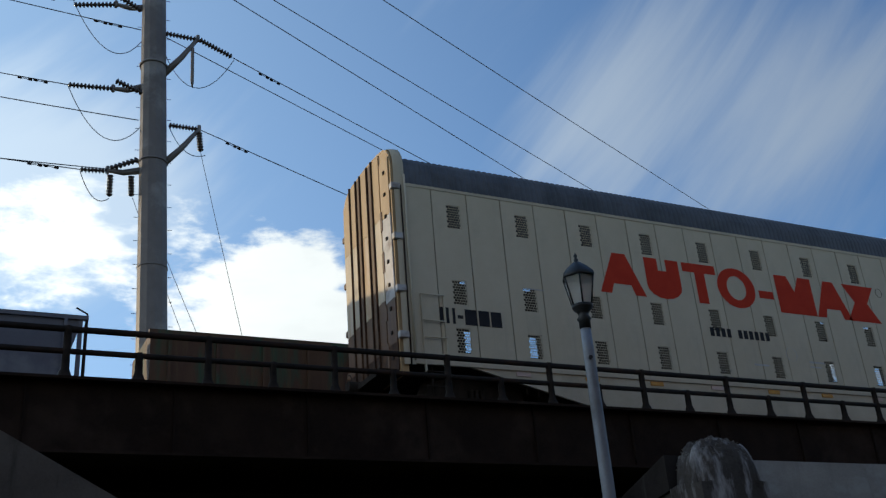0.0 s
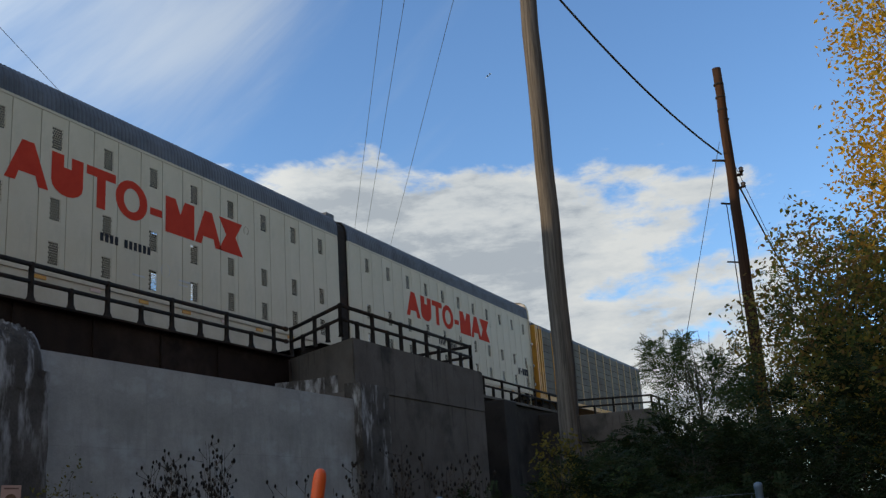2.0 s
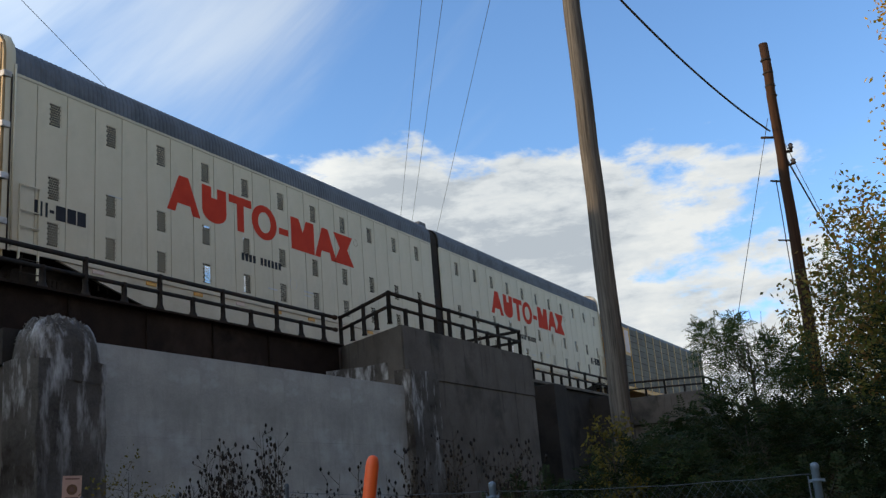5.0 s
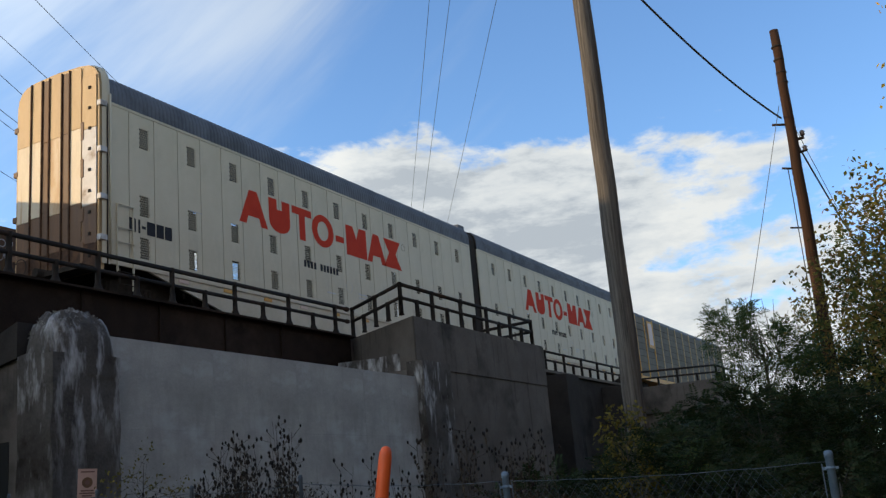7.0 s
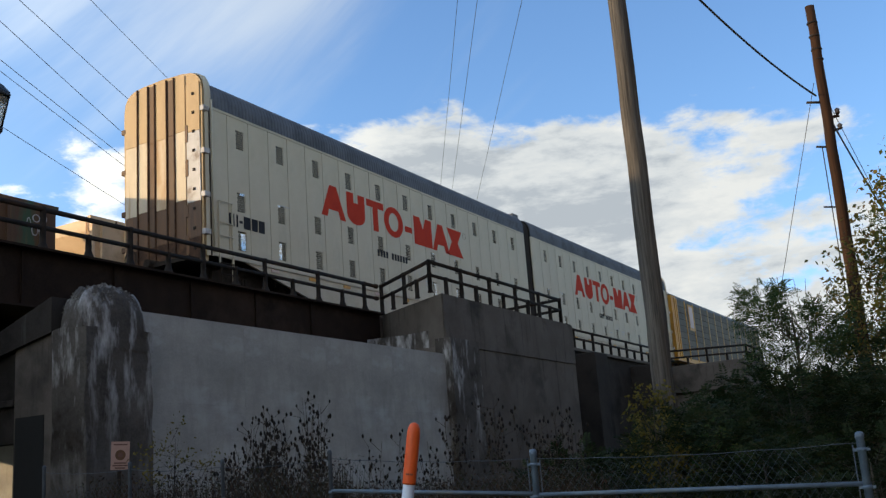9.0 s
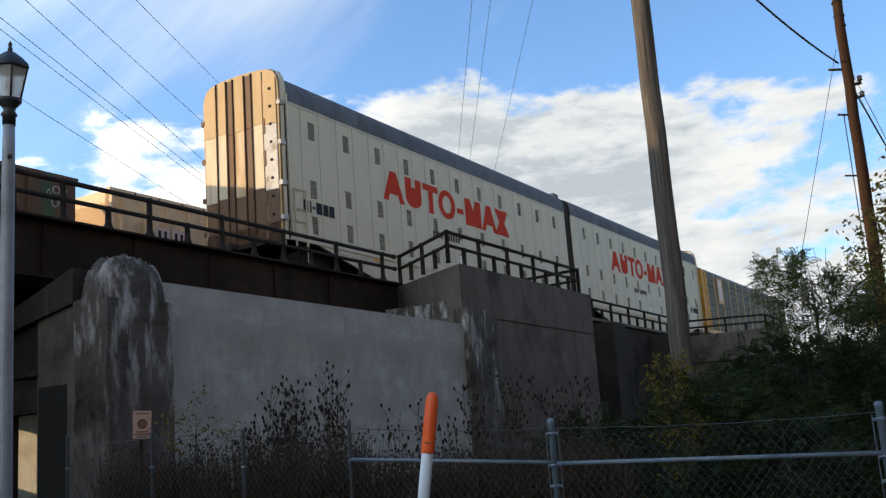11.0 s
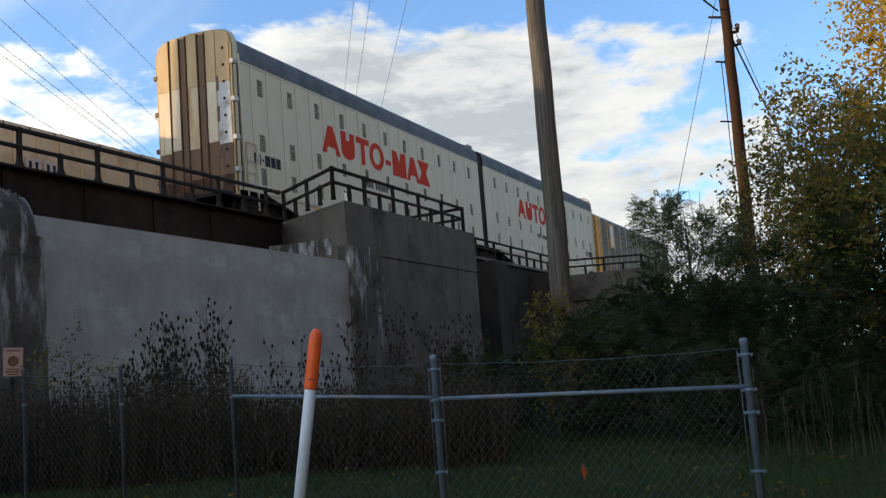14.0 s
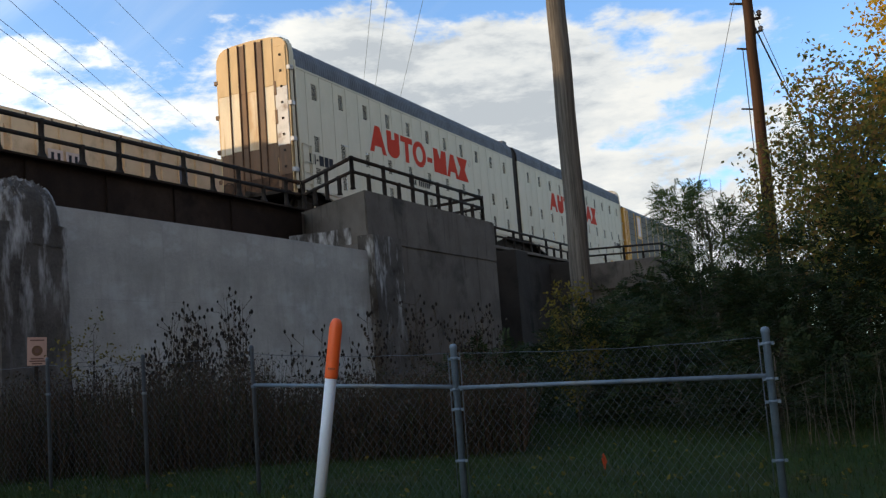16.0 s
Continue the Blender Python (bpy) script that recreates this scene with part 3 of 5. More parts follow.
# ---------------------------------------------------------------- railings of pipe
def railing(points, label, spacing=2.42, top=0.92, short=True, foot=0.17):
    """Two pipe rails on posts along a line of (x, y); every other stanchion is short."""
    r = thing("railing", label, "railing", group="pipe railings", kind="structure")
    for (x0, y0), (x1, y1) in zip(points, points[1:]):
        a, b = Vector((x0, y0, DECK)), Vector((x1, y1, DECK))
        n = max(1, round((b - a).length / spacing))
        part("top_rail", tube(bmesh.new(), [a + Vector((0, 0, top)), b + Vector((0, 0, top))], 0.060, 8), BLACKIRON, r)
        part("middle_rail", tube(bmesh.new(), [a + Vector((0, 0, 0.52)), b + Vector((0, 0, 0.52))], 0.054, 8), BLACKIRON, r)
        post = mesh_of("post", lathe(bmesh.new(), [(foot, 0), (max(0.065, foot - 0.05), 0.07), (0.07, 0.2), (0.065, 0.47), (0.075, 0.49), (0.075, 0.56), (0.065, 0.58), (0.065, top - 0.05), (0.072, top - 0.04), (0.072, top + 0.05), (0.03, top + 0.065)], sides=10), BLACKIRON)
        stub = mesh_of("stub_post", lathe(bmesh.new(), [(foot, 0), (max(0.065, foot - 0.05), 0.07), (0.07, 0.2), (0.065, 0.46), (0.072, 0.47), (0.072, 0.565), (0.03, 0.58)], sides=10), BLACKIRON)
        for i in range(n + 1):
            shared("post", post, r, a.lerp(b, i / n))
            if short and i < n:
                shared("stub_post", stub, r, a.lerp(b, (i + 0.5) / n))
    return r


bridge_railing = railing([(25.75 - 2.42 * 25, RAIL_Y), (25.75, RAIL_Y)], "rusty black iron pipe railing along the bridge girder")
for z, r in ((0.92, 0.060), (0.52, 0.054)):
    part("rail_end", tube(bmesh.new(), [(25.75, RAIL_Y, DECK + z), (26.38, RAIL_Y, DECK + z), (26.40, RAIL_Y, DECK + z), (26.50, RAIL_Y, DECK + z)], [r, r, r * 1.4, r * 1.3], 8), BLACKIRON, bridge_railing)
railing([(26.6, 17.05), (24.55, 14.05), (34.2, 14.05), (34.6, 16.9)], "black iron pipe railing round the concrete refuge bay", 1.95, foot=0.09)
railing([(35.2, 16.85), (56.6, 16.85)], "black iron pipe railing along the retaining wall", foot=0.09)
railing([(56.6, 16.85), (58.2, 12.7), (62.3, 12.7)], "black iron pipe railing round the further refuge bay", 1.95, foot=0.09)


# ---------------------------------------------------------------- the moving train
def travel(t):
    return 18.8 * (((-5.91267621e-05 * t + 1.15650469e-03) * t + 6.41319057e-02) * t + 1.29686795e-03)


SIDE, CENTRE, FAR = 0.0, 1.6, 3.2       # local y of near side, middle, far side
MOVERS = []


def shape_wedge(x, z, w, h):
    return [(x, z), (x + 0.24 * w, z), (x + 0.31 * w, z + 0.24 * h), (x + 0.69 * w, z + 0.24 * h), (x + 0.76 * w, z), (x + w, z), (x + 0.64 * w, z + h), (x + 0.36 * w, z + h)]


def shape_cup(x, z, w, h):
    pts = [(x, z + h), (x, z + 0.32 * h)]
    pts += [(x + w / 2 - w / 2 * math.cos(a), z + 0.32 * h - 0.32 * h * math.sin(a)) for a in (math.pi * k / 8 for k in range(1, 8))]
    pts += [(x + w, z + 0.32 * h), (x + w, z + h), (x + 0.62 * w, z + h), (x + 0.62 * w, z + 0.7 * h), (x + 0.38 * w, z + 0.7 * h), (x + 0.38 * w, z + h)]
    return pts


def shape_tee(x, z, w, h):
    return [(x + 0.35 * w, z), (x + 0.65 * w, z), (x + 0.65 * w, z + 0.77 * h), (x + w, z + 0.77 * h), (x + w, z + h), (x, z + h), (x, z + 0.77 * h), (x + 0.35 * w, z + 0.77 * h)]


def shape_zigzag(x, z, w, h):
    return [(x, z), (x + w, z), (x + w, z + h), (x + 0.66 * w, z + h), (x + 0.5 * w, z + 0.6 * h), (x + 0.34 * w, z + h), (x, z + h)]


def shape_cross(x, z, w, h):
    return [(x, z), (x + w, z), (x + 0.69 * w, z + 0.52 * h), (x + 0.98 * w, z + h), (x + 0.02 * w, z + h), (x + 0.31 * w, z + 0.52 * h)]


def flat_outline(bm, outline, y0, y1):
    """A thin sheet of any outline, filled by triangles."""
    a = [bm.verts.new((x, y0, z)) for x, z in outline]
    es = [bm.edges.new((a[i], a[(i + 1) % len(a)])) for i in range(len(a))]
    bmesh.ops.triangle_fill(bm, edges=es, use_beauty=True)
    return bm


def ring(bm, x, z, rx, rz, k, y):
    n = 24
    a = [bm.verts.new((x + rx * math.cos(2 * math.pi * i / n), y, z + rz * math.sin(2 * math.pi * i / n))) for i in range(n)]
    b = [bm.verts.new((x + rx * k * math.cos(2 * math.pi * i / n), y, z + rz * (k + 0.1) * math.sin(2 * math.pi * i / n))) for i in range(n)]
    for i in range(n):
        bm.faces.new((a[i], a[(i + 1) % n], b[(i + 1) % n], b[i]))
    return bm


def wheelset(parent, x):
    for y in (CENTRE - 0.76, CENTRE + 0.76):
        bm = lathe(bmesh.new(), [(0.20, -0.07), (0.42, -0.07), (0.42, 0.03), (0.45, 0.05), (0.45, 0.07), (0.12, 0.07)], sides=20)
        bm.transform(Matrix.Translation((x, y, 0.42)) @ Matrix.Rotation(radians(90), 4, "X"))
        part("wheel", bm, WHEEL, parent)
    part("axle", tube(bmesh.new(), [(x, CENTRE - 0.9, 0.42), (x, CENTRE + 0.9, 0.42)], 0.08, 8), TRUCK, parent)


def bogie(parent, x):
    t = part("truck", slab(x - 0.25, x + 0.25, CENTRE - 1.1, CENTRE + 1.1, 0.38, 0.68, 0.03), TRUCK, parent, "rusty dark cast steel truck")
    for y in (CENTRE - 1.12, CENTRE + 1.0):
        out = [(x - 1.25, 0.34), (x - 1.0, 0.34), (x - 0.45, 0.24), (x + 0.45, 0.24), (x + 1.0, 0.34), (x + 1.25, 0.34), (x + 1.22, 0.62), (x + 0.6, 0.82), (x - 0.6, 0.82), (x - 1.22, 0.62)]
        part("side_frame", prism(bmesh.new(), out, y, y + 0.14), TRUCK, t)
        sp = bmesh.new()
        for dx in (-0.14, 0.0, 0.14):
            lathe(sp, [(0.055, 0), (0.07, 0.04), (0.055, 0.08), (0.07, 0.12), (0.055, 0.16), (0.07, 0.2), (0.055, 0.24)], (x + dx, y - 0.03, 0.3), 8)
        part("springs", sp, TRUCK, t)
    for dx in (-0.87, 0.87):
        wheelset(t, x + dx)


def arched(near):
    """A profile over the car's width from its near half."""
    return near + [(3.2 - y, z) for y, z in near[-2::-1]]


ROOF_PROFILE = arched([(0.0, 5.39), (0.015, 5.80), (0.09, 6.03), (0.26, 6.21), (0.58, 6.32), (1.05, 6.385), (1.6, 6.41)])
END_PROFILE = arched([(0.0, 5.39), (0.005, 5.88), (0.05, 6.14), (0.17, 6.34), (0.38, 6.465), (0.75, 6.53), (1.6, 6.57)])


def vent_mesh(y, mat):
    """A thin plate with nine staggered rows of holes."""
    bm = bmesh.new()

    def bar(x0, x1, z0, z1):
        bm.faces.new([bm.verts.new(p) for p in ((x0, y, z0), (x1, y, z0), (x1, y, z1), (x0, y, z1))])

    for j in range(10):
        bar(0.0, 0.38, 0.0125 + j * 0.0655, 0.0255 + j * 0.0655)
    bar(0.0, 0.38, 0.0, 0.0125)
    for j in range(9):
        z0, z1, shift = 0.0255 + j * 0.0655, 0.078 + j * 0.0655, 0.035 * (j % 2)
        bar(0.0, 0.012 + shift, z0, z1)
        for i in range(1, 5):
            bar(0.005 + shift + i * 0.069, 0.017 + shift + i * 0.069, z0, z1)
        bar(0.336 + shift * 0.9, 0.38, z0, z1)
    return mesh_of("vent", bm, mat)


def vented_panel(name, y0, y1, mat):
    """A side panel with three openings for the vents."""
    bm = bmesh.new()
    box(bm, 0.012, 0.375, y0, y1, 1.0, 5.37)
    box(bm, 0.755, 0.933, y0, y1, 1.0, 5.37)
    for z0, z1 in ((1.0, 1.23), (1.85, 2.41), (3.03, 4.36), (4.98, 5.37)):
        box(bm, 0.375, 0.755, y0, y1, z0, z1)
    return mesh_of(name, bm, mat)


def rack_unit(x0, length, mirrored, label, letters_at):
    """One half of the articulated car carrier: local x from its tail end, y into the picture, z from the rail."""
    u = thing("autorack_unit", label, "railcar", (x0, 18.8, RAIL), "autorack train")
    MOVERS.append((u, x0))
    tail, nose = (length, 0.0) if mirrored else (0.0, length)

    def mx(x):
        return length - x if mirrored else x

    # body core, side sills, belly between the trucks
    part("floor_deck", slab(0.0, length, 0.04, 3.16, 0.93, 0.998), TRUCK, u)
    part("roof", loft(bmesh.new(), ROOF_PROFILE, 0.05, length - 0.05), ROOF, u, "dark grey corrugated galvanised roof")
    rib = bmesh.new()
    for i in range(int(length / 0.155)):
        x = 0.12 + i * 0.155
        pr = [(y + (0.014 if y > 1.6 else -0.014) * (0 if abs(y - 1.6) < 0.1 else 1), z + 0.012) for y, z in ROOF_PROFILE]
        a = [rib.verts.new((x - 0.035, y, z)) for y, z in pr]
        b = [rib.verts.new((x + 0.035, y, z)) for y, z in pr]
        for k in range(len(pr) - 1):
            rib.faces.new((a[k], a[k + 1], b[k + 1], b[k]))
        for s, row in ((-0.06, a), (0.06, b)):
            c = [rib.verts.new((x + s, y, z)) for y, z in ROOF_PROFILE]
            for k in range(len(pr) - 1):
                rib.faces.new((c[k], c[k + 1], row[k + 1], row[k]) if s < 0 else (row[k], row[k + 1], c[k + 1], c[k]))
    tagged(part("roof_ribs", rib, ROOF, u), kind="stuff")
    # side panels 0.945 m apart, every other one with vents in three rows
    first, n = (0.755, 22) if not mirrored else (0.13, 22)
    # far side is near-black so the inside looks unlit through the vents
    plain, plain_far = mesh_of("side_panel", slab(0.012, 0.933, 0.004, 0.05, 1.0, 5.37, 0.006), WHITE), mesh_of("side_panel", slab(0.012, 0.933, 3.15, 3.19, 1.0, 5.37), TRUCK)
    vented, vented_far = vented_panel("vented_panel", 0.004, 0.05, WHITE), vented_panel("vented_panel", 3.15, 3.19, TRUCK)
    joint = mesh_of("joint_strip", slab(-0.03, 0.03, 0.052, 0.07, 1.0, 5.4), TRUCK)
    for i in range(n):
        x = first + i * 0.945
        holed = i % 2 == (1 if mirrored else 0)
        shared("side_panel", vented if holed else plain, u, (x, 0, 0))
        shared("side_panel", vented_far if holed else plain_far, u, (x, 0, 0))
        for y in (0, 3.064):
            shared("joint_strip", joint, u, (x, y, 0))
        if holed:
            for z in (4.36, 2.41, 1.23):
                shared("vent", VENT, u, (x + 0.375, 0, z))
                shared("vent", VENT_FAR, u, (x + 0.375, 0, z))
    for x0, x1 in ((0.0, first - 0.012), (first + n * 0.945 - 0.03, length)):
        for y in (0.004, 3.15):
            part("corner_panel", slab(x0, x1, y, y + 0.043, 1.0, 5.37), WHITE, u)
    for y in (-0.012, 3.172):
        part("eave_trim", slab(0.05, length - 0.05, y, y + 0.04, 5.33, 5.41), WHITE, u)
    # belly skirt that drops between the trucks
    a0, a1 = (1.2, 4.6), (length - 4.6, length - 1.2)
    out = [(a0[0], 1.0), (a0[1], 0.18), (a1[0], 0.18), (a1[1], 1.0)]
    part("belly_skirt", prism(bmesh.new(), out, 0.02, 0.10), SKIRT, u, "stained tan lower side skirt")
    part("belly_skirt", prism(bmesh.new(), out, 3.10, 3.18), SKIRT, u)
    part("underframe", prism(bmesh.new(), [(x, z + 0.05) for x, z in out], 0.3, 2.9), TRUCK, u)
    part("side_sill", slab(0.05, length - 0.05, -0.02, 0.06, 0.93, 1.02), SKIRT, u)
    for i in range(9):
        part("sill_placard", slab(2.6 + i * 1.9, 2.98 + i * 1.9, -0.006, 0.03, 0.80, 0.90), YELLOW if i % 3 else SIGNWHITE, u)
    bogie(u, 1.75 if not mirrored else length - 1.75)
    bogie(u, length - 0.95 if not mirrored else 0.95)
    # tail end with ribbed doors and corner posts
    s = 1 if not mirrored else -1
    e = tail - s * 0.17
    endp = [(y * 0.985 + 0.024, z - 0.01) for y, z in END_PROFILE]
    bm = bmesh.new()
    rows = []
    for dx, grow in ((0.0, 1.0), (0.09, 1.015), (0.22, 1.02), (0.28, 1.0)):
        rows.append([bm.verts.new((e + s * (dx - 0.03), CENTRE + (y - CENTRE) * grow, z if z <= 5.5 else 5.5 + (z - 5.5) * (1 + (grow - 1) * 2))) for y, z in [(0.0, 0.9)] + END_PROFILE + [(3.2, 0.9)]])
    for a, b in zip(rows, rows[1:]):
        for k in range(len(a) - 1):
            f = bm.faces.new((a[k], a[k + 1], b[k + 1], b[k]))
            f.smooth = True
    part("corner_post", bm, WHITE, u, "white rounded end frame")
    door = part("end_door", loft(bmesh.new(), [(0.06, 0.75)] + endp + [(3.14, 0.75)], e - s * 0.09, e + s * 0.10), TANDOOR if not mirrored else ENDGREY, u, "rust-stained tan folding end door")
    f = e - s * 0.09
    sx = f - s * 0.035
    for k, (y0, y1, m) in enumerate(((0.10, 0.62, ENDGREY), (0.66, 1.06, TANDOOR), (1.10, 1.36, RUSTDOOR), (1.40, 1.84, TANDOOR), (1.88, 2.12, RUSTDOOR), (2.16, 2.55, TANDOOR), (2.6, 3.08, TANDOOR))):
        top = 6.12 if k in (0, 6) else 6.44
        cut = 4.62 + 0.03 * ((k * 3) % 4)
        low = 2.50 + 0.06 * ((k * 5) % 3)
        # lower leaves and foot: rust browns, deepened for the shade low on the door
        part("door_leaf", slab(min(sx, f), max(sx, f), y0, y1, 1.453, low, 0.012), RUSTDOOR, door, "rust-brown lower door leaf, deepened for shade")
        part("door_foot", slab(min(sx, f), max(sx, f), y0, y1, 0.80, 1.45, 0.012), DARKRUST, door)
        part("door_leaf", slab(min(sx, f), max(sx, f), y0, y1, low + 0.003, cut, 0.012), WORNDOOR if m == TANDOOR else m, door, "pale worn lower door leaf")
        part("door_leaf", slab(min(sx, f), max(sx, f), y0, y1, cut + 0.003, top, 0.012), TANDOOR if m == ENDGREY else m, door)
    for y in (1.08, 1.38, 1.86, 2.14, 2.57):
        part("door_post", slab(min(f - s * 0.075, f), max(f - s * 0.075, f), y - 0.022, y + 0.022, 0.78, 6.47, 0.01), DARKRUST, door)
    for z in (1.5, 2.6, 3.9, 5.2):
        part("hinge", slab(e - 0.12, e + 0.12, -0.06, 0.10, z, z + 0.16, 0.02), ENDGREY, door)
        part("hinge", slab(e - 0.10, e + 0.10, 3.12, 3.30, z, z + 0.16, 0.02), RUSTDOOR, door)
    for k in range(9):
        part("bolt", slab(min(f - s * 0.06, f), max(f - s * 0.06, f), 0.30, 0.38, 1.1 + k * 0.58, 1.18 + k * 0.58), TRUCK, door)
    for z, h in ((1.0, 0.55), (2.1, 0.35), (3.3, 0.5), (4.35, 0.5)):
        part("edge_plate", slab(min(f - s * 0.05, f), max(f - s * 0.05, f), 0.56, 0.66, z, z + h), RUSTDOOR, door)
    part("lock_rod", tube(bmesh.new(), [(e + s * 0.12, -0.045, 0.9), (e + s * 0.12, -0.045, 5.3)], 0.02, 8), TRUCK, u)
    part("lock_rod", tube(bmesh.new(), [(e + s * 0.22, -0.05, 1.0), (e + s * 0.22, -0.05, 5.6)], 0.028, 8), WHITE, u)
    part("end_platform", slab(min(e - s * 0.55, e), max(e - s * 0.55, e), 0.2, 3.0, 0.72, 0.84), TRUCK, u)
    part("coupler", tube(bmesh.new(), [(e + s * 0.3, CENTRE, 0.82), (e - s * 0.75, CENTRE, 0.82)], [0.14, 0.12], 8), TRUCK, u)
    part("brake_wheel", ring(bmesh.new(), 0, 0, 0.25, 0.25, 0.8, 0), TRUCK, u).matrix_basis = pose(e - s * 0.3, 2.7, 1.2, 0, 0, 90)
    # ladder box by the tail
    lad = part("ladder", slab(mx(0.30) - 0.02, mx(0.30) + 0.02, -0.05, 0.0, 0.75, 2.6), WHITE, u, "white grab-iron ladder")
    part("ladder_rail", slab(mx(0.86) - 0.02, mx(0.86) + 0.02, -0.05, 0.0, 0.3, 2.6), WHITE, lad)
    for z in (0.42, 0.75, 1.15, 1.55, 1.95, 2.58):
        lo, hi = sorted((mx(0.30), mx(0.86)))
        part("rung", tube(bmesh.new(), [(lo, -0.06, z), (hi, -0.06, z)], 0.017, 6), WHITE if z > 0.8 else TRUCK, lad)
    # brake rigging clutter below the tail end
    for dx, z0, z1 in ((0.5, 0.2, 0.9), (0.95, 0.25, 0.9), (2.9, 0.4, 0.95), (3.2, 0.35, 0.95)):
        part("brake_hanger", tube(bmesh.new(), [(mx(dx), 0.12, z0), (mx(dx), 0.1, z1)], 0.025, 6), TRUCK, u)
    part("air_reservoir", tube(bmesh.new(), [(mx(3.5), 0.6, 0.55), (mx(4.4), 0.6, 0.45)], 0.2, 12), TRUCK, u)
    # nose end: black bellows towards the other unit
    part("end_wall", loft(bmesh.new(), [(0.05, 0.9)] + [(y * 0.985 + 0.024, z - 0.01) for y, z in ROOF_PROFILE] + [(3.15, 0.9)], nose - 0.06 * s, nose - 0.01 * s), BLACKIRON, u)
    # the large mark: plain red shapes, and its small companions in dark bars
    lx, lz, h, y = letters_at, 3.17, 1.13, -0.003
    big = part("red_mark", flat_outline(bmesh.new(), shape_wedge(lx, lz, 1.42, h), y, y), RED, u, "large red mark in plain block shapes")
    for shp, dx, w in ((shape_cup, 1.50, 1.12), (shape_tee, 2.74, 1.12), (shape_zigzag, 5.98, 1.36), (shape_wedge, 7.36, 1.36), (shape_cross, 8.56, 1.32)):
        part("red_shape", flat_outline(bmesh.new(), shp(lx + dx, lz, w, h), y, y), RED, big)
    part("red_shape", ring(bmesh.new(), lx + 4.52, lz + h / 2, 0.66, h / 2 + 0.02, 0.50, y), RED, big)
    part("red_shape", slab(lx + 5.30, lx + 5.82, y - 0.002, y + 0.001, lz + 0.36, lz + 0.58), RED, big)
    part("small_ring", ring(bmesh.new(), lx + 10.08, lz + h - 0.14, 0.14, 0.14, 0.84, y), DARKLETTER, big)
    bx = 0.74 if not mirrored else length - 2.45
    for dx, w in ((0, 0.24), (0.33, 0.07), (0.46, 0.14), (0.65, 0.31), (1.01, 0.28), (1.33, 0.28)):
        part("dark_bar", slab(bx + dx, bx + dx + w, y - 0.002, y + 0.001, 1.94 if w != 0.14 else 2.08, 2.32 if w != 0.14 else 2.16), DARKLETTER, u)
    for k in range(11):
        if k != 4:
            part("dark_bar", slab(lx + 3.30 + k * 0.19, lx + 3.43 + k * 0.19, y - 0.002, y + 0.001, 2.27, 2.51), DARKLETTER, u)
    for dx, z, w, hh in ((4.6, 1.55, 0.5, 0.05), (6.6, 1.75, 0.55, 0.05), (6.6, 1.62, 0.4, 0.04), (-2.2, 3.0, 0.5, 0.03)):
        part("small_bar", slab(lx + dx, lx + dx + w, y - 0.002, y + 0.001, z, z + hh), ENDGREY, u)
    part("small_ring", ring(bmesh.new(), lx + 6.0, 1.95, 0.2, 0.2, 0.88, y), ENDGREY, u)
    return u


# far vents coloured dark too, for the unlit interior
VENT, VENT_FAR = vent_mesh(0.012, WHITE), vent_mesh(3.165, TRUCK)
unit1 = rack_unit(8.80, 21.55, False, "white car-carrier railcar unit with dark roof and rusty end doors", 5.31)
unit2 = rack_unit(31.10, 21.55, True, "white car-carrier railcar unit coupled ahead, dark roof", 5.12)


def make_joint():
    j = thing("articulated_joint", "black bellows and roof cap between the two carrier units", "railcar joint", (30.72, 18.8, RAIL), "autorack train")
    MOVERS.append((j, 30.72))
    part("bellows", loft(bmesh.new(), [(0.10, 0.9)] + [(CENTRE + (y - CENTRE) * 0.95, z - 0.06) for y, z in ROOF_PROFILE] + [(3.1, 0.9)], -0.34, 0.36), BLACKIRON, j)
    part("roof_cap", slab(-0.30, 0.30, 0.5, 2.7, 6.34, 6.54, 0.03), ROOF, j)
    part("drawbar", slab(-0.6, 0.6, 1.3, 1.9, 0.55, 0.9), TRUCK, j)


make_joint()


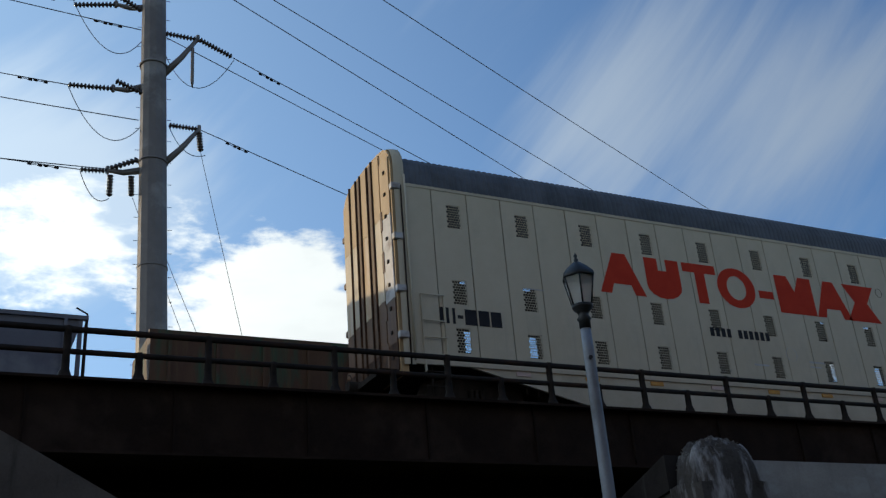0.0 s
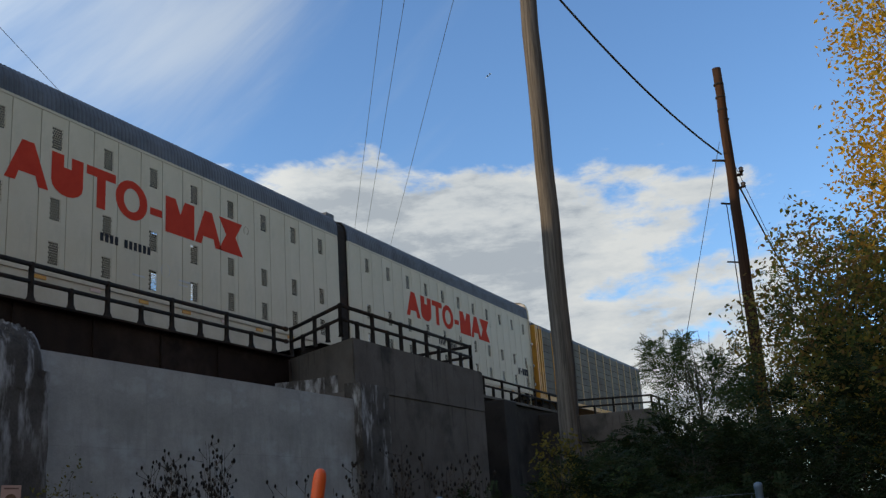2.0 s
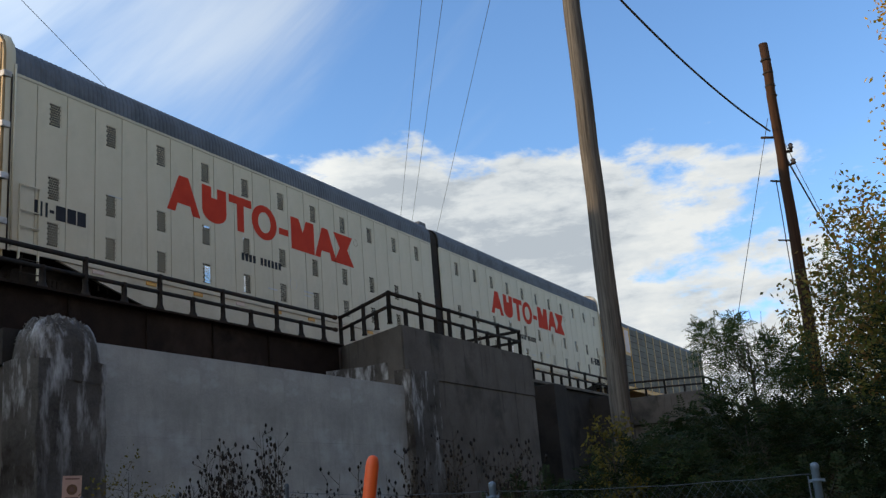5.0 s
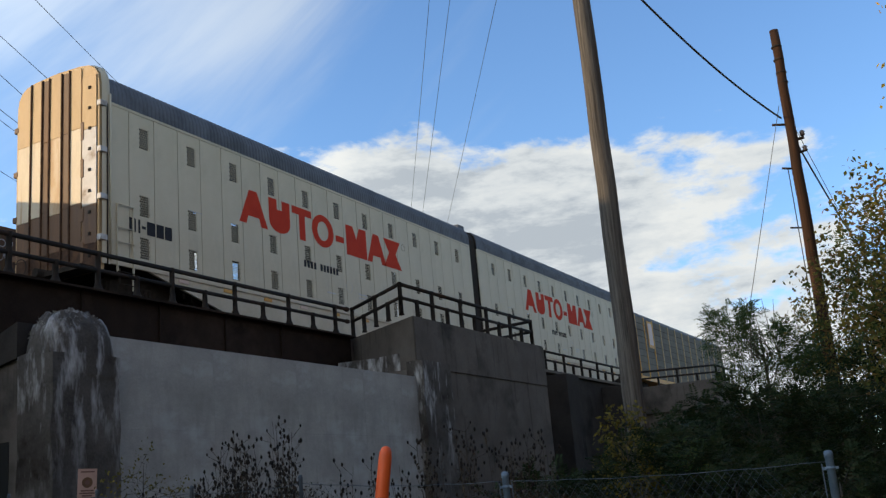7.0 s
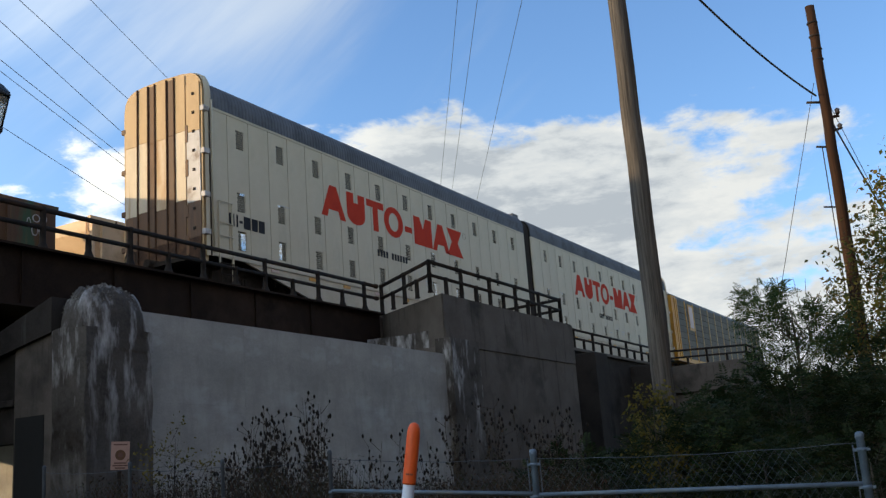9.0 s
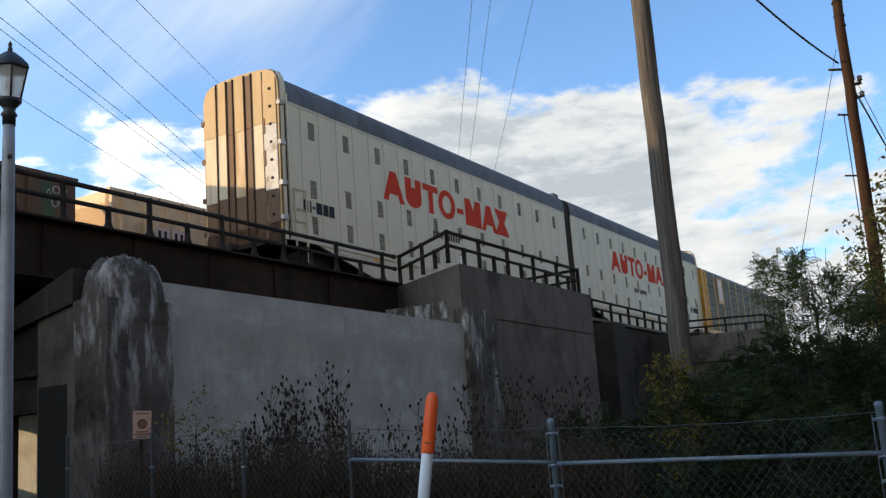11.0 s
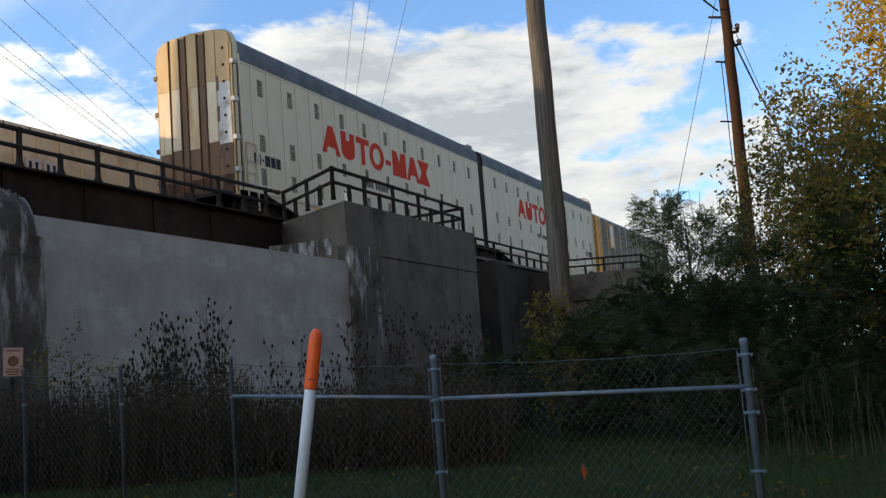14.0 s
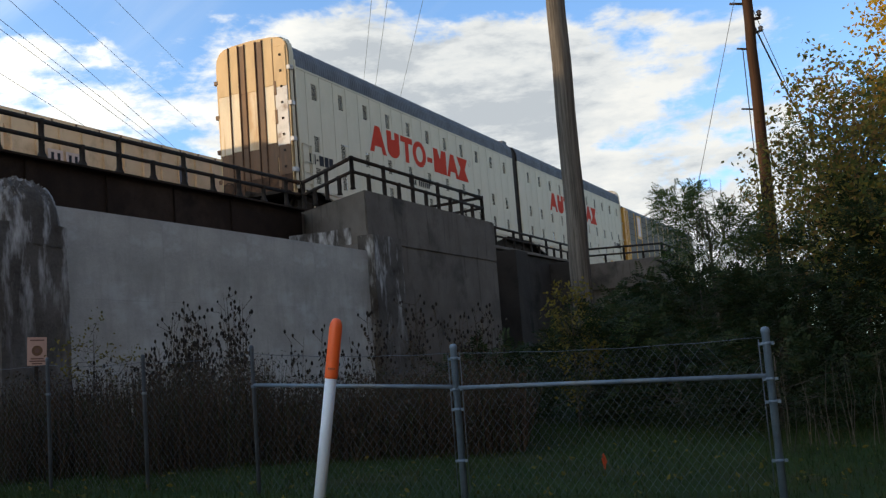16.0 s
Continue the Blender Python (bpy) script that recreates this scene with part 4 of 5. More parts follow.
def old_rack(x0, length):
    u = thing("old_autorack", "grey galvanised car-carrier railcar with yellow end posts", "railcar", (x0, 18.8, RAIL), "autorack train")
    MOVERS.append((u, x0))
    prof = [(0.0, 5.15), (0.10, 5.4), (0.7, 5.75), (1.6, 5.85), (2.5, 5.75), (3.1, 5.4), (3.2, 5.15)]
    part("body", loft(bmesh.new(), [(0.06, 1.0), (0.06, 5.16), (3.14, 5.16), (3.14, 1.0)], 1.2, length - 0.3), GALVPANEL, u)
    part("roof", loft(bmesh.new(), prof, 0.3, length - 0.2), ROOF, u)
    part("deck_frame", slab(0.1, length - 0.1, 0.0, 3.2, 0.85, 1.12), YELLOW, u)
    for i in range(13):
        x = 1.25 + i * 2.0
        part("post", slab(x - 0.06, x + 0.06, -0.03, 0.08, 1.0, 5.2, 0.01), YELLOW if i < 3 else TANDOOR, u)
        if i < 12:
            for j in range(9):
                z = 1.16 + j * 0.445
                part("panel", slab(x + 0.09, x + 1.91, 0.0, 0.07, z, z + 0.42, 0.012), GALVPANEL, u)
    for x in (0.25, 0.55, 1.0):
        part("end_post", slab(x - 0.09, x + 0.09, 0.0, 0.25, 0.9, 5.3, 0.02), YELLOW, u)
    part("end_door", slab(0.18, 0.30, 0.25, 2.95, 0.9, 5.3), YELLOW, u, "yellow end doors")
    part("placard_frame", slab(3.85, 5.05, -0.045, -0.02, 3.2, 5.05), YELLOW, u)
    part("placard", slab(4.0, 4.9, -0.06, -0.047, 3.4, 4.9), SIGNWHITE, u, "pale placard panel")
    bogie(u, 3.0)
    bogie(u, length - 3.0)


old_rack(53.6, 27.2)


# ---------------------------------------------------------------- parked train on a further track
PARK_Y = 28.0


def parked_car(x0, x1, mat, label, top, ribs, hopper, walkway):
    c = thing("hopper_car" if hopper else "boxcar", label, "railcar", (x0, PARK_Y, RAIL), "parked train")
    n = x1 - x0
    if hopper:
        out = [(1.0, 2.3), (1.9, 1.1), (n - 1.9, 1.1), (n - 1.0, 2.3), (n - 0.25, top - 0.45), (n - 0.25, top), (0.25, top), (0.25, top - 0.45)]
        part("body", prism(bmesh.new(), out, 0.05, 3.1), mat, c)
        for x in (0.2, n - 0.2):
            part("end_post", slab(x - 0.06, x + 0.06, 0.02, 0.16, 0.9, top), mat, c)
            part("end_ladder", slab(x - 0.02, x + 0.02, 0.4, 0.44, 0.9, top), mat, c)
        for z in range(9):
            part("rung", tube(bmesh.new(), [(n - 0.02, 0.06, 1.0 + z * 0.42), (n - 0.02, 0.5, 1.0 + z * 0.42)], 0.02, 6), TRUCK, c)
        part("ladder_rail", tube(bmesh.new(), [(n - 0.02, 0.5, 0.6), (n - 0.02, 0.5, top - 0.1), (n + 0.02, 0.5, top + 0.25), (n - 0.3, 0.5, top + 0.42)], 0.028, 6), TRUCK, c)
        part("ladder_rail", tube(bmesh.new(), [(n - 0.02, 0.06, 0.6), (n - 0.02, 0.06, top - 0.1)], 0.028, 6), TRUCK, c)
        part("brake_stand", slab(n + 0.1, n + 0.3, 1.2, 1.5, 0.9, 2.3, 0.02), TRUCK, c)
        part("side_sill", slab(0.0, n, 0.0, 0.14, 0.95, 1.15), mat, c)
        part("end_sheet", prism(bmesh.new(), [(0.3, 1.1), (1.9, 1.1), (0.9, 2.4), (0.3, 2.4)], 0.2, 0.25), mat, c)
    else:
        part("body", slab(0.05, n - 0.05, 0.05, 3.1, 1.0, top - 0.05), mat, c)
        part("side_sill", slab(0.0, n, 0.0, 0.14, 0.85, 1.05), mat, c)
    for i in range(ribs):
        x = 0.6 + (n - 1.2) * i / (ribs - 1)
        part("rib", slab(x - 0.05, x + 0.05, -0.05, 0.06, 1.1, top - 0.06), mat, c)
    part("top_chord", slab(0.0, n, -0.04, 0.12, top - 0.12, top), mat, c)
    if walkway:
        part("roof_walk", slab(0.2, n - 0.2, 0.9, 2.2, top + 0.22, top + 0.27), GALV, c)
        for i in range(8):
            x = 0.5 + (n - 1) * i / 7
            part("walk_bracket", slab(x - 0.03, x + 0.03, 0.8, 2.3, top, top + 0.22), mat, c)
    bogie(c, 2.2)
    bogie(c, n - 2.2)
    for x in (-0.5, n + 0.1):
        part("coupler", slab(x, x + 0.4, 1.35, 1.75, 0.7, 0.95), TRUCK, c)
    return c


parked_car(-15.6, 3.05, GREYCAR, "dull grey covered hopper car parked behind", 4.85, 9, True, True)
brown_boxcar = parked_car(4.75, 22.9, BROWNCAR, "faded brown and green ribbed boxcar with white paint scrawls", 4.62, 13, False, False)
for x, z, rx, rz in ((17.25, 4.05, 0.16, 0.14), (17.55, 4.08, 0.14, 0.17), (17.20, 3.62, 0.14, 0.2), (17.50, 3.64, 0.15, 0.22), (16.95, 3.85, 0.08, 0.18)):
    part("paint_scrawl", ring(bmesh.new(), x, z, rx, rz, 0.72, -0.008), ENDGREY, brown_boxcar)
sunlit_hopper = parked_car(24.3, 42.3, TANCAR, "tan ribbed hopper car parked behind, sunlight put into its paint", 4.62, 16, True, False)
for k in range(4):
    part("dark_bar", slab(2.32 + k * 0.30 + (0.25 if k > 1 else 0), 2.46 + k * 0.30 + (0.25 if k > 1 else 0), -0.062, -0.050, 3.0, 3.32), DARKLETTER, sunlit_hopper)
for x in (2.18, 3.06):
    part("stencil_panel", slab(x, x + 0.72, -0.056, -0.03, 2.88, 3.44), SIGNWHITE, sunlit_hopper)
part("placard", slab(9.5, 10.0, -0.056, -0.03, 2.9, 3.9), GREYCAR, sunlit_hopper, "small grey-blue placard")
bolt = mesh_of("rivet_plate", slab(-0.03, 0.03, -0.07, 0.0, -0.06, 0.06), RUSTDOOR)
for k in range(14):
    shared("rivet_plate", bolt, sunlit_hopper, (1.2 + k * 1.2, 0, 4.54))
parked_car(43.8, 61.8, TANCAR, "tan ribbed hopper car parked behind", 4.62, 16, True, False)


# ---------------------------------------------------------------- wooden poles and cables
def wooden_pole(x, y, top, r0, r1, mat, label, lean=(0, 0)):
    p = thing("utility_pole", label, "utility pole", (x, y, -0.1))
    bm = bmesh.new()
    n = 16
    pts = [(lean[0] * k / n + 0.012 * math.sin(k * 1.7), lean[1] * k / n + 0.012 * math.cos(k * 2.3), top * k / n) for k in range(n + 1)]
    tube(bm, pts, [r0 + (r1 - r0) * k / n for k in range(n + 1)], 18)
    part("shaft", bm, mat, p)
    return p


def at(az, el, d):
    """A place seen from the camera's eye at that heading, height angle and ground distance."""
    return Vector((d * math.sin(radians(az)), d * math.cos(radians(az)), EYE + d * math.tan(radians(el))))


def cable(name, a, b, sag, r, label, category="cable"):
    a, b = Vector(a), Vector(b)
    n = 24
    pts = [a.lerp(b, k / n) - Vector((0, 0, 4 * sag * (k / n) * (1 - k / n))) for k in range(n + 1)]
    return tagged(part(name, tube(bmesh.new(), pts, r, 5), WIRE), label, category)


# tall pole by the wall, and the shorter reddish one among the trees
p1 = at(73.02, 0, 18.3)
wooden_pole(p1.x, p1.y, 15.5, 0.20, 0.158, POLEWOOD, "tall weathered grey wooden utility pole")
p2 = at(83.6, 0, 28)
pole2 = wooden_pole(p2.x, p2.y, 13.45, 0.185, 0.125, REDWOOD, "reddish creosoted wooden utility pole among trees", (0.02, -0.12))
for z, dx, dy, w in ((10.6, -0.1, 0.24, 0.035), (10.1, 0.1, -0.26, 0.045), (9.7, 0.05, -0.22, 0.035), (9.3, -0.1, 0.2, 0.03), (7.6, -0.1, 0.24, 0.025), (5.6, -0.1, 0.22, 0.025)):
    part("bracket", tube(bmesh.new(), [(0, 0, z), (dx, dy * 1.5, z + 0.05)], w, 6), BLACKIRON, pole2)
for z in (10.2, 9.75):
    part("insulator", lathe(bmesh.new(), [(0.04, 0), (0.08, 0.04), (0.05, 0.08), (0.08, 0.12), (0.03, 0.17)], (0.1, -0.36, z), 10), BROWNGLASS, pole2)
part("conduit", tube(bmesh.new(), [(-0.05, 0.18, 2.0), (-0.04, 0.155, 9.3)], 0.013, 6), BLACKIRON, pole2)
for z in (13.0, 12.6, 12.2, 11.9):
    part("pole_strap", lathe(bmesh.new(), [(0.130, 0), (0.150, 0.02), (0.150, 0.05), (0.130, 0.07)], (0.02, -0.11, z - 0.1), 14), BLACKIRON, pole2)
cable("cable", (p1.x, p1.y, 12.25), (p2.x, p2.y + 0.1, 10.72), 0.35, 0.028, "thick black cable slung between the wooden poles")
cable("cable", (p2.x, p2.y, 10.5), at(88.0, 7, 48), 0.5, 0.026, "black cable running on from the reddish pole")
cable("guy_wire", (p2.x, p2.y, 11.1), at(87.6, 6, 40), 0.0, 0.010, "thin steel guy wire on the reddish pole", "guy wire")
cable("guy_wire", (p2.x, p2.y + 0.1, 11.1), at(76.9, -1.5, 27), 0.0, 0.009, "thin steel guy wire on the reddish pole", "guy wire")

# three fine wires crossing high overhead
for b in (3.2, 4.05, 6.0):
    d, r = Vector((math.sin(radians(58.5)), math.cos(radians(58.5)), 0)), Vector((math.cos(radians(58.5)), -math.sin(radians(58.5)), 0))
    cable("overhead_wire", r * b - 30 * d + Vector((0, 0, EYE + 20)), r * b + 220 * d + Vector((0, 0, EYE + 20)), 0.3, 0.012, "fine overhead wire crossing above the tracks", "wire")


# ---------------------------------------------------------------- steel transmission pole
TB = Vector((45 * math.sin(radians(9.64)), 45 * math.cos(radians(9.64)), 0))
TR = Vector((math.cos(radians(9.64)), -math.sin(radians(9.64)), 0))


def tw(side, z, depth=0.0):
    """A place at the transmission pole: metres to its right and up, and away from the road."""
    return TR * side + Vector((0, 0, z)) + Vector((TR.y * -1, TR.x, 0)) * depth


def insulator_string(tower, a, b, discs):
    bm = bmesh.new()
    pts, rad = [], []
    for k in range(discs * 3 + 1):
        pts.append(Vector(a).lerp(Vector(b), k / (discs * 3)))
        rad.append((0.04, 0.17, 0.12)[k % 3])
    tube(bm, pts, rad, 10)
    part("insulator_string", bm, BROWNGLASS, tower, "brown glazed disc insulators")


def loop(tower, a, m, b):
    pts = []
    a, m, b = Vector(a), Vector(m), Vector(b)
    c = 2 * m - 0.5 * (a + b)
    for k in range(15):
        t = k / 14
        pts.append((1 - t) ** 2 * a + 2 * t * (1 - t) * c + t * t * b)
    part("jumper", tube(bmesh.new(), pts, 0.022, 5), WIRE, tower)


def make_tower():
    t = thing("transmission_pole", "tall tapered grey steel transmission pole with curved arms", "power pole", TB)
    bm = bmesh.new()
    zs = [0, 9, 18, 24, 30, 36, 44, 54]
    tube(bm, [tw(0.72 - 0.036 * z, z) for z in zs], [0.80 - 0.0048 * z for z in zs], 12)
    for f in bm.faces:
        f.smooth = False
    part("shaft", bm, TOWERSTEEL, t)
    for z in (20.5, 26.2, 31.9, 37.6):
        c = tw(0.72 - 0.036 * z, z)
        part("collar", lathe(bmesh.new(), [(0.70, -0.05), (0.735, -0.04), (0.735, 0.04), (0.70, 0.05)], c, 12), TOWERSTEEL, t)
    for k in range(46):
        z = 12 + k * 0.62
        c = tw(0.72 - 0.036 * z + (0.80 - 0.0048 * z) * (1 if k % 2 else -1), z)
        part("step_bolt", tube(bmesh.new(), [c, c + TR * (0.2 if k % 2 else -0.2)], 0.016, 5), BLACKIRON, t)

    def arm(root, tip):
        a, b = Vector(tw(*root)), Vector(tw(*tip))
        m = a.lerp(b, 0.55) + Vector((0, 0, -0.12))
        part("arm", tube(bmesh.new(), [a, m, b], [0.19, 0.15, 0.10], 10), TOWERSTEEL, t)
        part("arm_plate", lathe(bmesh.new(), [(0.06, -0.2), (0.10, -0.15), (0.10, 0.2), (0.05, 0.25)], b, 8), TOWERSTEEL, t)

    arm((0.0, 31.4), (1.75, 33.95))
    arm((0.1, 26.0), (1.95, 28.35))
    arm((-1.0, 35.6), (-2.5, 35.62))
    arm((-0.9, 30.6), (-2.35, 30.35))
    arm((-0.7, 25.75), (-2.34, 25.62))
    insulator_string(t, tw(1.85, 33.9), tw(3.55, 33.0), 11)
    insulator_string(t, tw(1.65, 33.9), tw(-0.45, 34.15), 12)
    insulator_string(t, tw(-2.5, 35.6), tw(-4.62, 35.6, 0.4), 11)
    insulator_string(t, tw(-2.4, 35.5, -0.9), tw(-1.15, 34.7, -0.9), 8)
    insulator_string(t, tw(-2.35, 30.35), tw(-4.5, 30.36), 12)
    insulator_string(t, tw(-2.2, 30.25, -0.9), tw(-0.9, 29.66, -0.9), 8)
    insulator_string(t, tw(1.85, 28.35), tw(0.45, 28.46), 9)
    insulator_string(t, tw(1.95, 28.15), tw(2.06, 27.05), 7)
    insulator_string(t, tw(-2.3, 25.6), tw(-3.6, 25.58), 8)
    insulator_string(t, tw(-2.19, 25.38), tw(-2.18, 24.2), 7)
    insulator_string(t, tw(-1.22, 25.39), tw(-1.16, 24.27), 7)
    insulator_string(t, tw(-2.2, 25.75), tw(-0.9, 25.9, -0.8), 7)
    part("post_insulator", tube(bmesh.new(), [tw(1.47, 33.5), tw(1.5, 33.3), tw(1.53, 31.2), tw(1.54, 30.85)], [0.05, 0.09, 0.09, 0.03], 8), TOWERSTEEL, t)
    loop(t, tw(3.65, 32.8), tw(1.6, 30.85), tw(-0.2, 33.6))
    loop(t, tw(-4.5, 30.3), tw(-2.6, 27.45), tw(-0.8, 28.4))
    loop(t, tw(-4.6, 35.5), tw(-2.6, 32.6), tw(-0.9, 33.8))
    loop(t, tw(0.45, 28.4), tw(1.3, 27.0), tw(2.3, 26.85))
    loop(t, tw(-3.6, 25.5), tw(-2.9, 24.1), tw(-2.18, 24.1))


make_tower()


def damper(p, d):
    p, d = Vector(p), Vector(d).normalized()
    t = thing("line_damper", "small dumbbell vibration damper on a line wire", "damper", p, "line dampers")
    part("messenger", tube(bmesh.new(), [-0.22 * d, 0.22 * d], 0.018, 5), BLACKIRON, t)
    for k in (-1, 1):
        part("weight", tube(bmesh.new(), [k * 0.14 * d, k * 0.18 * d, k * 0.34 * d, k * 0.37 * d], [0.03, 0.06, 0.06, 0.03], 8), BLACKIRON, t)



def span(a, b, label, back=0.0, ahead=0.0, r=0.027, sag=0.4, weights=()):
    a, b = Vector(a), Vector(b)
    n = (b - a).length
    for w in weights:
        damper(a + (b - a) * (w / n) - Vector((0, 0, 0.08 + 4 * sag * (w / n) * (1 - w / n))), b - a)
    cable("power_line", a - (b - a) * back, b + (b - a) * ahead, sag, r, label, "power line")


LINE = "high-voltage line wire strung from the steel pole"
span(TB + tw(3.6, 32.95), at(47.66, 15.11, 120), LINE, 0, 0.5, weights=(2.2, 3.0))
span(TB + tw(-0.4, 34.1), at(47.7, 14.7, 122), LINE, 0, 0.5)
span(TB + tw(1.95, 28.35), at(45.1, 14.81, 120), LINE, 0, 0.5, weights=(2.2, 3.0))
span(at(14.66, 38.28, 42), at(47.68, 15.75, 120), LINE, 0.35, 0.5)
span(at(17.4, 38.38, 42), at(47.74, 17.9, 120), LINE, 0.35, 0.5)
span(at(25.19, 38.3, 42), at(47.98, 20.63, 120), LINE, 0.5, 0.5)
span(TB + tw(-4.55, 35.6), at(-25, 33.0, 62), LINE, weights=(1.4, 2.2))
span(at(8.17, 36.2, 44.5), at(-25, 35.4, 62), LINE, weights=(1.4, 2.2))
span(TB + tw(-4.5, 30.36), at(-25, 31.4, 62), LINE, weights=(1.4, 2.2))
span(at(8.33, 31.34, 44.5), at(-25, 30.2, 62), LINE)
span(TB + tw(-3.6, 25.58), at(-25, 27.2, 62), LINE, weights=(1.4, 2.2))
span(TB + tw(-2.3, 25.7), at(-25, 26.2, 62), LINE)
span(TB + tw(2.06, 27.0), at(15.6, 17, 48), LINE, 0, 0, 0.015, 0.1)
span(TB + tw(0.3, 21.8), at(13.6, 17, 47), LINE, 0, 0, 0.015, 0.1)
span(TB + tw(-1.1, 24.2), at(12.6, 17, 46), LINE, 0, 0, 0.015, 0.1)


# ---------------------------------------------------------------- street lamp, sign, marker, fence
def make_lamp():
    x, y = 9.5 * math.sin(radians(35.7)), 9.5 * math.cos(radians(35.7))
    g = ground_height(x, y)
    l = thing("street_lamp", "old-style street lamp with a black lantern, unlit", "street lamp", (x, y, g))
    part("pole", lathe(bmesh.new(), [(0.11, 0), (0.11, 0.5), (0.085, 0.56), (0.075, 0.8), (0.068, 1.6), (0.056, 4.), (0.052, 4.28)], sides=16), LAMPPOLE, l, "grey-blue painted steel pole")
    part("access_cap", tube(bmesh.new(), [(-0.03, -0.05, 3.92), (-0.04, -0.08, 3.92)], 0.02, 8), LAMPIRON, l)
    lan = part("lantern", lathe(bmesh.new(), [(0.058, 4.24), (0.058, 4.32), (0.075, 4.34), (0.05, 4.38), (0.06, 4.41), (0.105, 4.46), (0.11, 4.49)], sides=12), LAMPIRON, l, "black six-sided lantern")
    part("lantern_roof", lathe(bmesh.new(), [(0.178, 4.78), (0.182, 4.8), (0.172, 4.83), (0.11, 4.9), (0.05, 4.95), (0.02, 4.97), (0.026, 4.99), (0.014, 5.01), (0.022, 5.035), (0.004, 5.07)], sides=6), LAMPIRON, lan)
    for k in range(6):
        a0, a1 = math.pi / 3 * k, math.pi / 3 * (k + 1)
        p = [Vector((0.105 * math.cos(a0), 0.105 * math.sin(a0), 4.49)), Vector((0.105 * math.cos(a1), 0.105 * math.sin(a1), 4.49)), Vector((0.165 * math.cos(a1), 0.165 * math.sin(a1), 4.78)), Vector((0.165 * math.cos(a0), 0.165 * math.sin(a0), 4.78))]
        bm = bmesh.new()
        inner = [bm.verts.new((v.x * 0.96, v.y * 0.96, v.z)) for v in p]
        outer = [bm.verts.new(v) for v in (Vector((u.x * 0.985, u.y * 0.985, u.z)) for u in p)]
        bm.faces.new(inner[::-1]), bm.faces.new(outer)
        for i in range(4):
            bm.faces.new((inner[i], inner[(i + 1) % 4], outer[(i + 1) % 4], outer[i]))
        part("pane", bm, PANE, lan, "seeded glass pane")
        part("glazing_bar", tube(bmesh.new(), [p[0], p[3]], 0.009, 6), LAMPIRON, lan)
    part("bulb", lathe(bmesh.new(), [(0.02, 4.5), (0.03, 4.55), (0.045, 4.62), (0.03, 4.7), (0.005, 4.73)], sides=10), MARKWHITE, lan)


def glass_material():
    m = bpy.data.materials.new("lantern_glass")
    m.use_nodes = True
    b = m.node_tree.nodes["Principled BSDF"]
    b.inputs["Base Color"].default_value = (0.95, 0.93, 0.88, 1)
    b.inputs["Transmission Weight"].default_value, b.inputs["Roughness"].default_value, b.inputs["IOR"].default_value = 0.8, 0.35, 1.3
    return m


PANE = glass_material()
make_lamp()


def make_sign():
    x, y = 17.5 * math.sin(radians(42.4)), 17.5 * math.cos(radians(42.4))
    s = thing("notice_sign", "small pale notice sign with an orange emblem on a black post", "sign", (x, y, 0.09), turn=-30)
    part("post", slab(-0.03, 0.03, 0.012, 0.06, 0, 2.05, 0.006), BLACKIRON, s)
    b = part("board", slab(-0.15, 0.15, 0.0, 0.010, 1.62, 2.08, 0.003), NOTICE, s)
    bm = bmesh.new()
    bmesh.ops.create_cone(bm, cap_ends=True, segments=20, radius1=0.085, radius2=0.085, depth=0.006)
    bm.transform(Matrix.Translation((0, -0.002, 1.86)) @ Matrix.Rotation(radians(90), 4, "X"))
    part("emblem", bm, RUSTDOOR, b)
    bm = bmesh.new()
    bmesh.ops.create_cone(bm, cap_ends=True, segments=16, radius1=0.04, radius2=0.04, depth=0.010)
    bm.transform(Matrix.Translation((0, -0.002, 1.86)) @ Matrix.Rotation(radians(90), 4, "X"))
    part("emblem_spot", bm, SIGNINK, b)
    for z, w in ((2.03, 0.11), (1.73, 0.10), (1.69, 0.12), (1.65, 0.08)):
        part("bar", slab(-w, w, -0.004, 0.001, z - 0.011, z + 0.011), SIGNINK, b)
    s.rotation_euler[1] = radians(2)


make_sign()


def make_marker():
    x, y = 7.8 * math.sin(radians(56.8)), 7.8 * math.cos(radians(56.8))
    m = thing("marker_post", "white utility marker post with a bright orange cap, leaning", "marker post", (x, y, ground_height(x, y) - 0.05))
    part("tube", lathe(bmesh.new(), [(0.045, 0), (0.045, 1.28), (0.044, 1.29)], sides=20), MARKWHITE, m)
    part("cap", lathe(bmesh.new(), [(0.050, 1.245), (0.051, 1.26), (0.051, 1.63), (0.046, 1.67), (0.033, 1.70), (0.012, 1.712)], sides=20), ORANGE, m, "bright orange plastic cap")
    for k in range(4):
        part("small_bar", slab(-0.03 + k * 0.014, -0.022 + k * 0.014, -0.0525, -0.048, 1.315, 1.329), SIGNINK, m)
    m.matrix_basis = pose(x, y, ground_height(x, y) - 0.05, 2.0, 9.0, -57)


make_marker()

FX = 8.28
FENCE_TOP = [(1.055, 1.277), (3.80, 1.355), (6.04, 1.517), (7.46, 1.53), (8.85, 1.60), (10.3, 1.66)]


def fence_top(y):
    for (a, za), (b, zb) in zip(FENCE_TOP, FENCE_TOP[1:]):
        if y <= b:
            return za + (zb - za) * (y - a) / (b - a)
    return FENCE_TOP[-1][1]


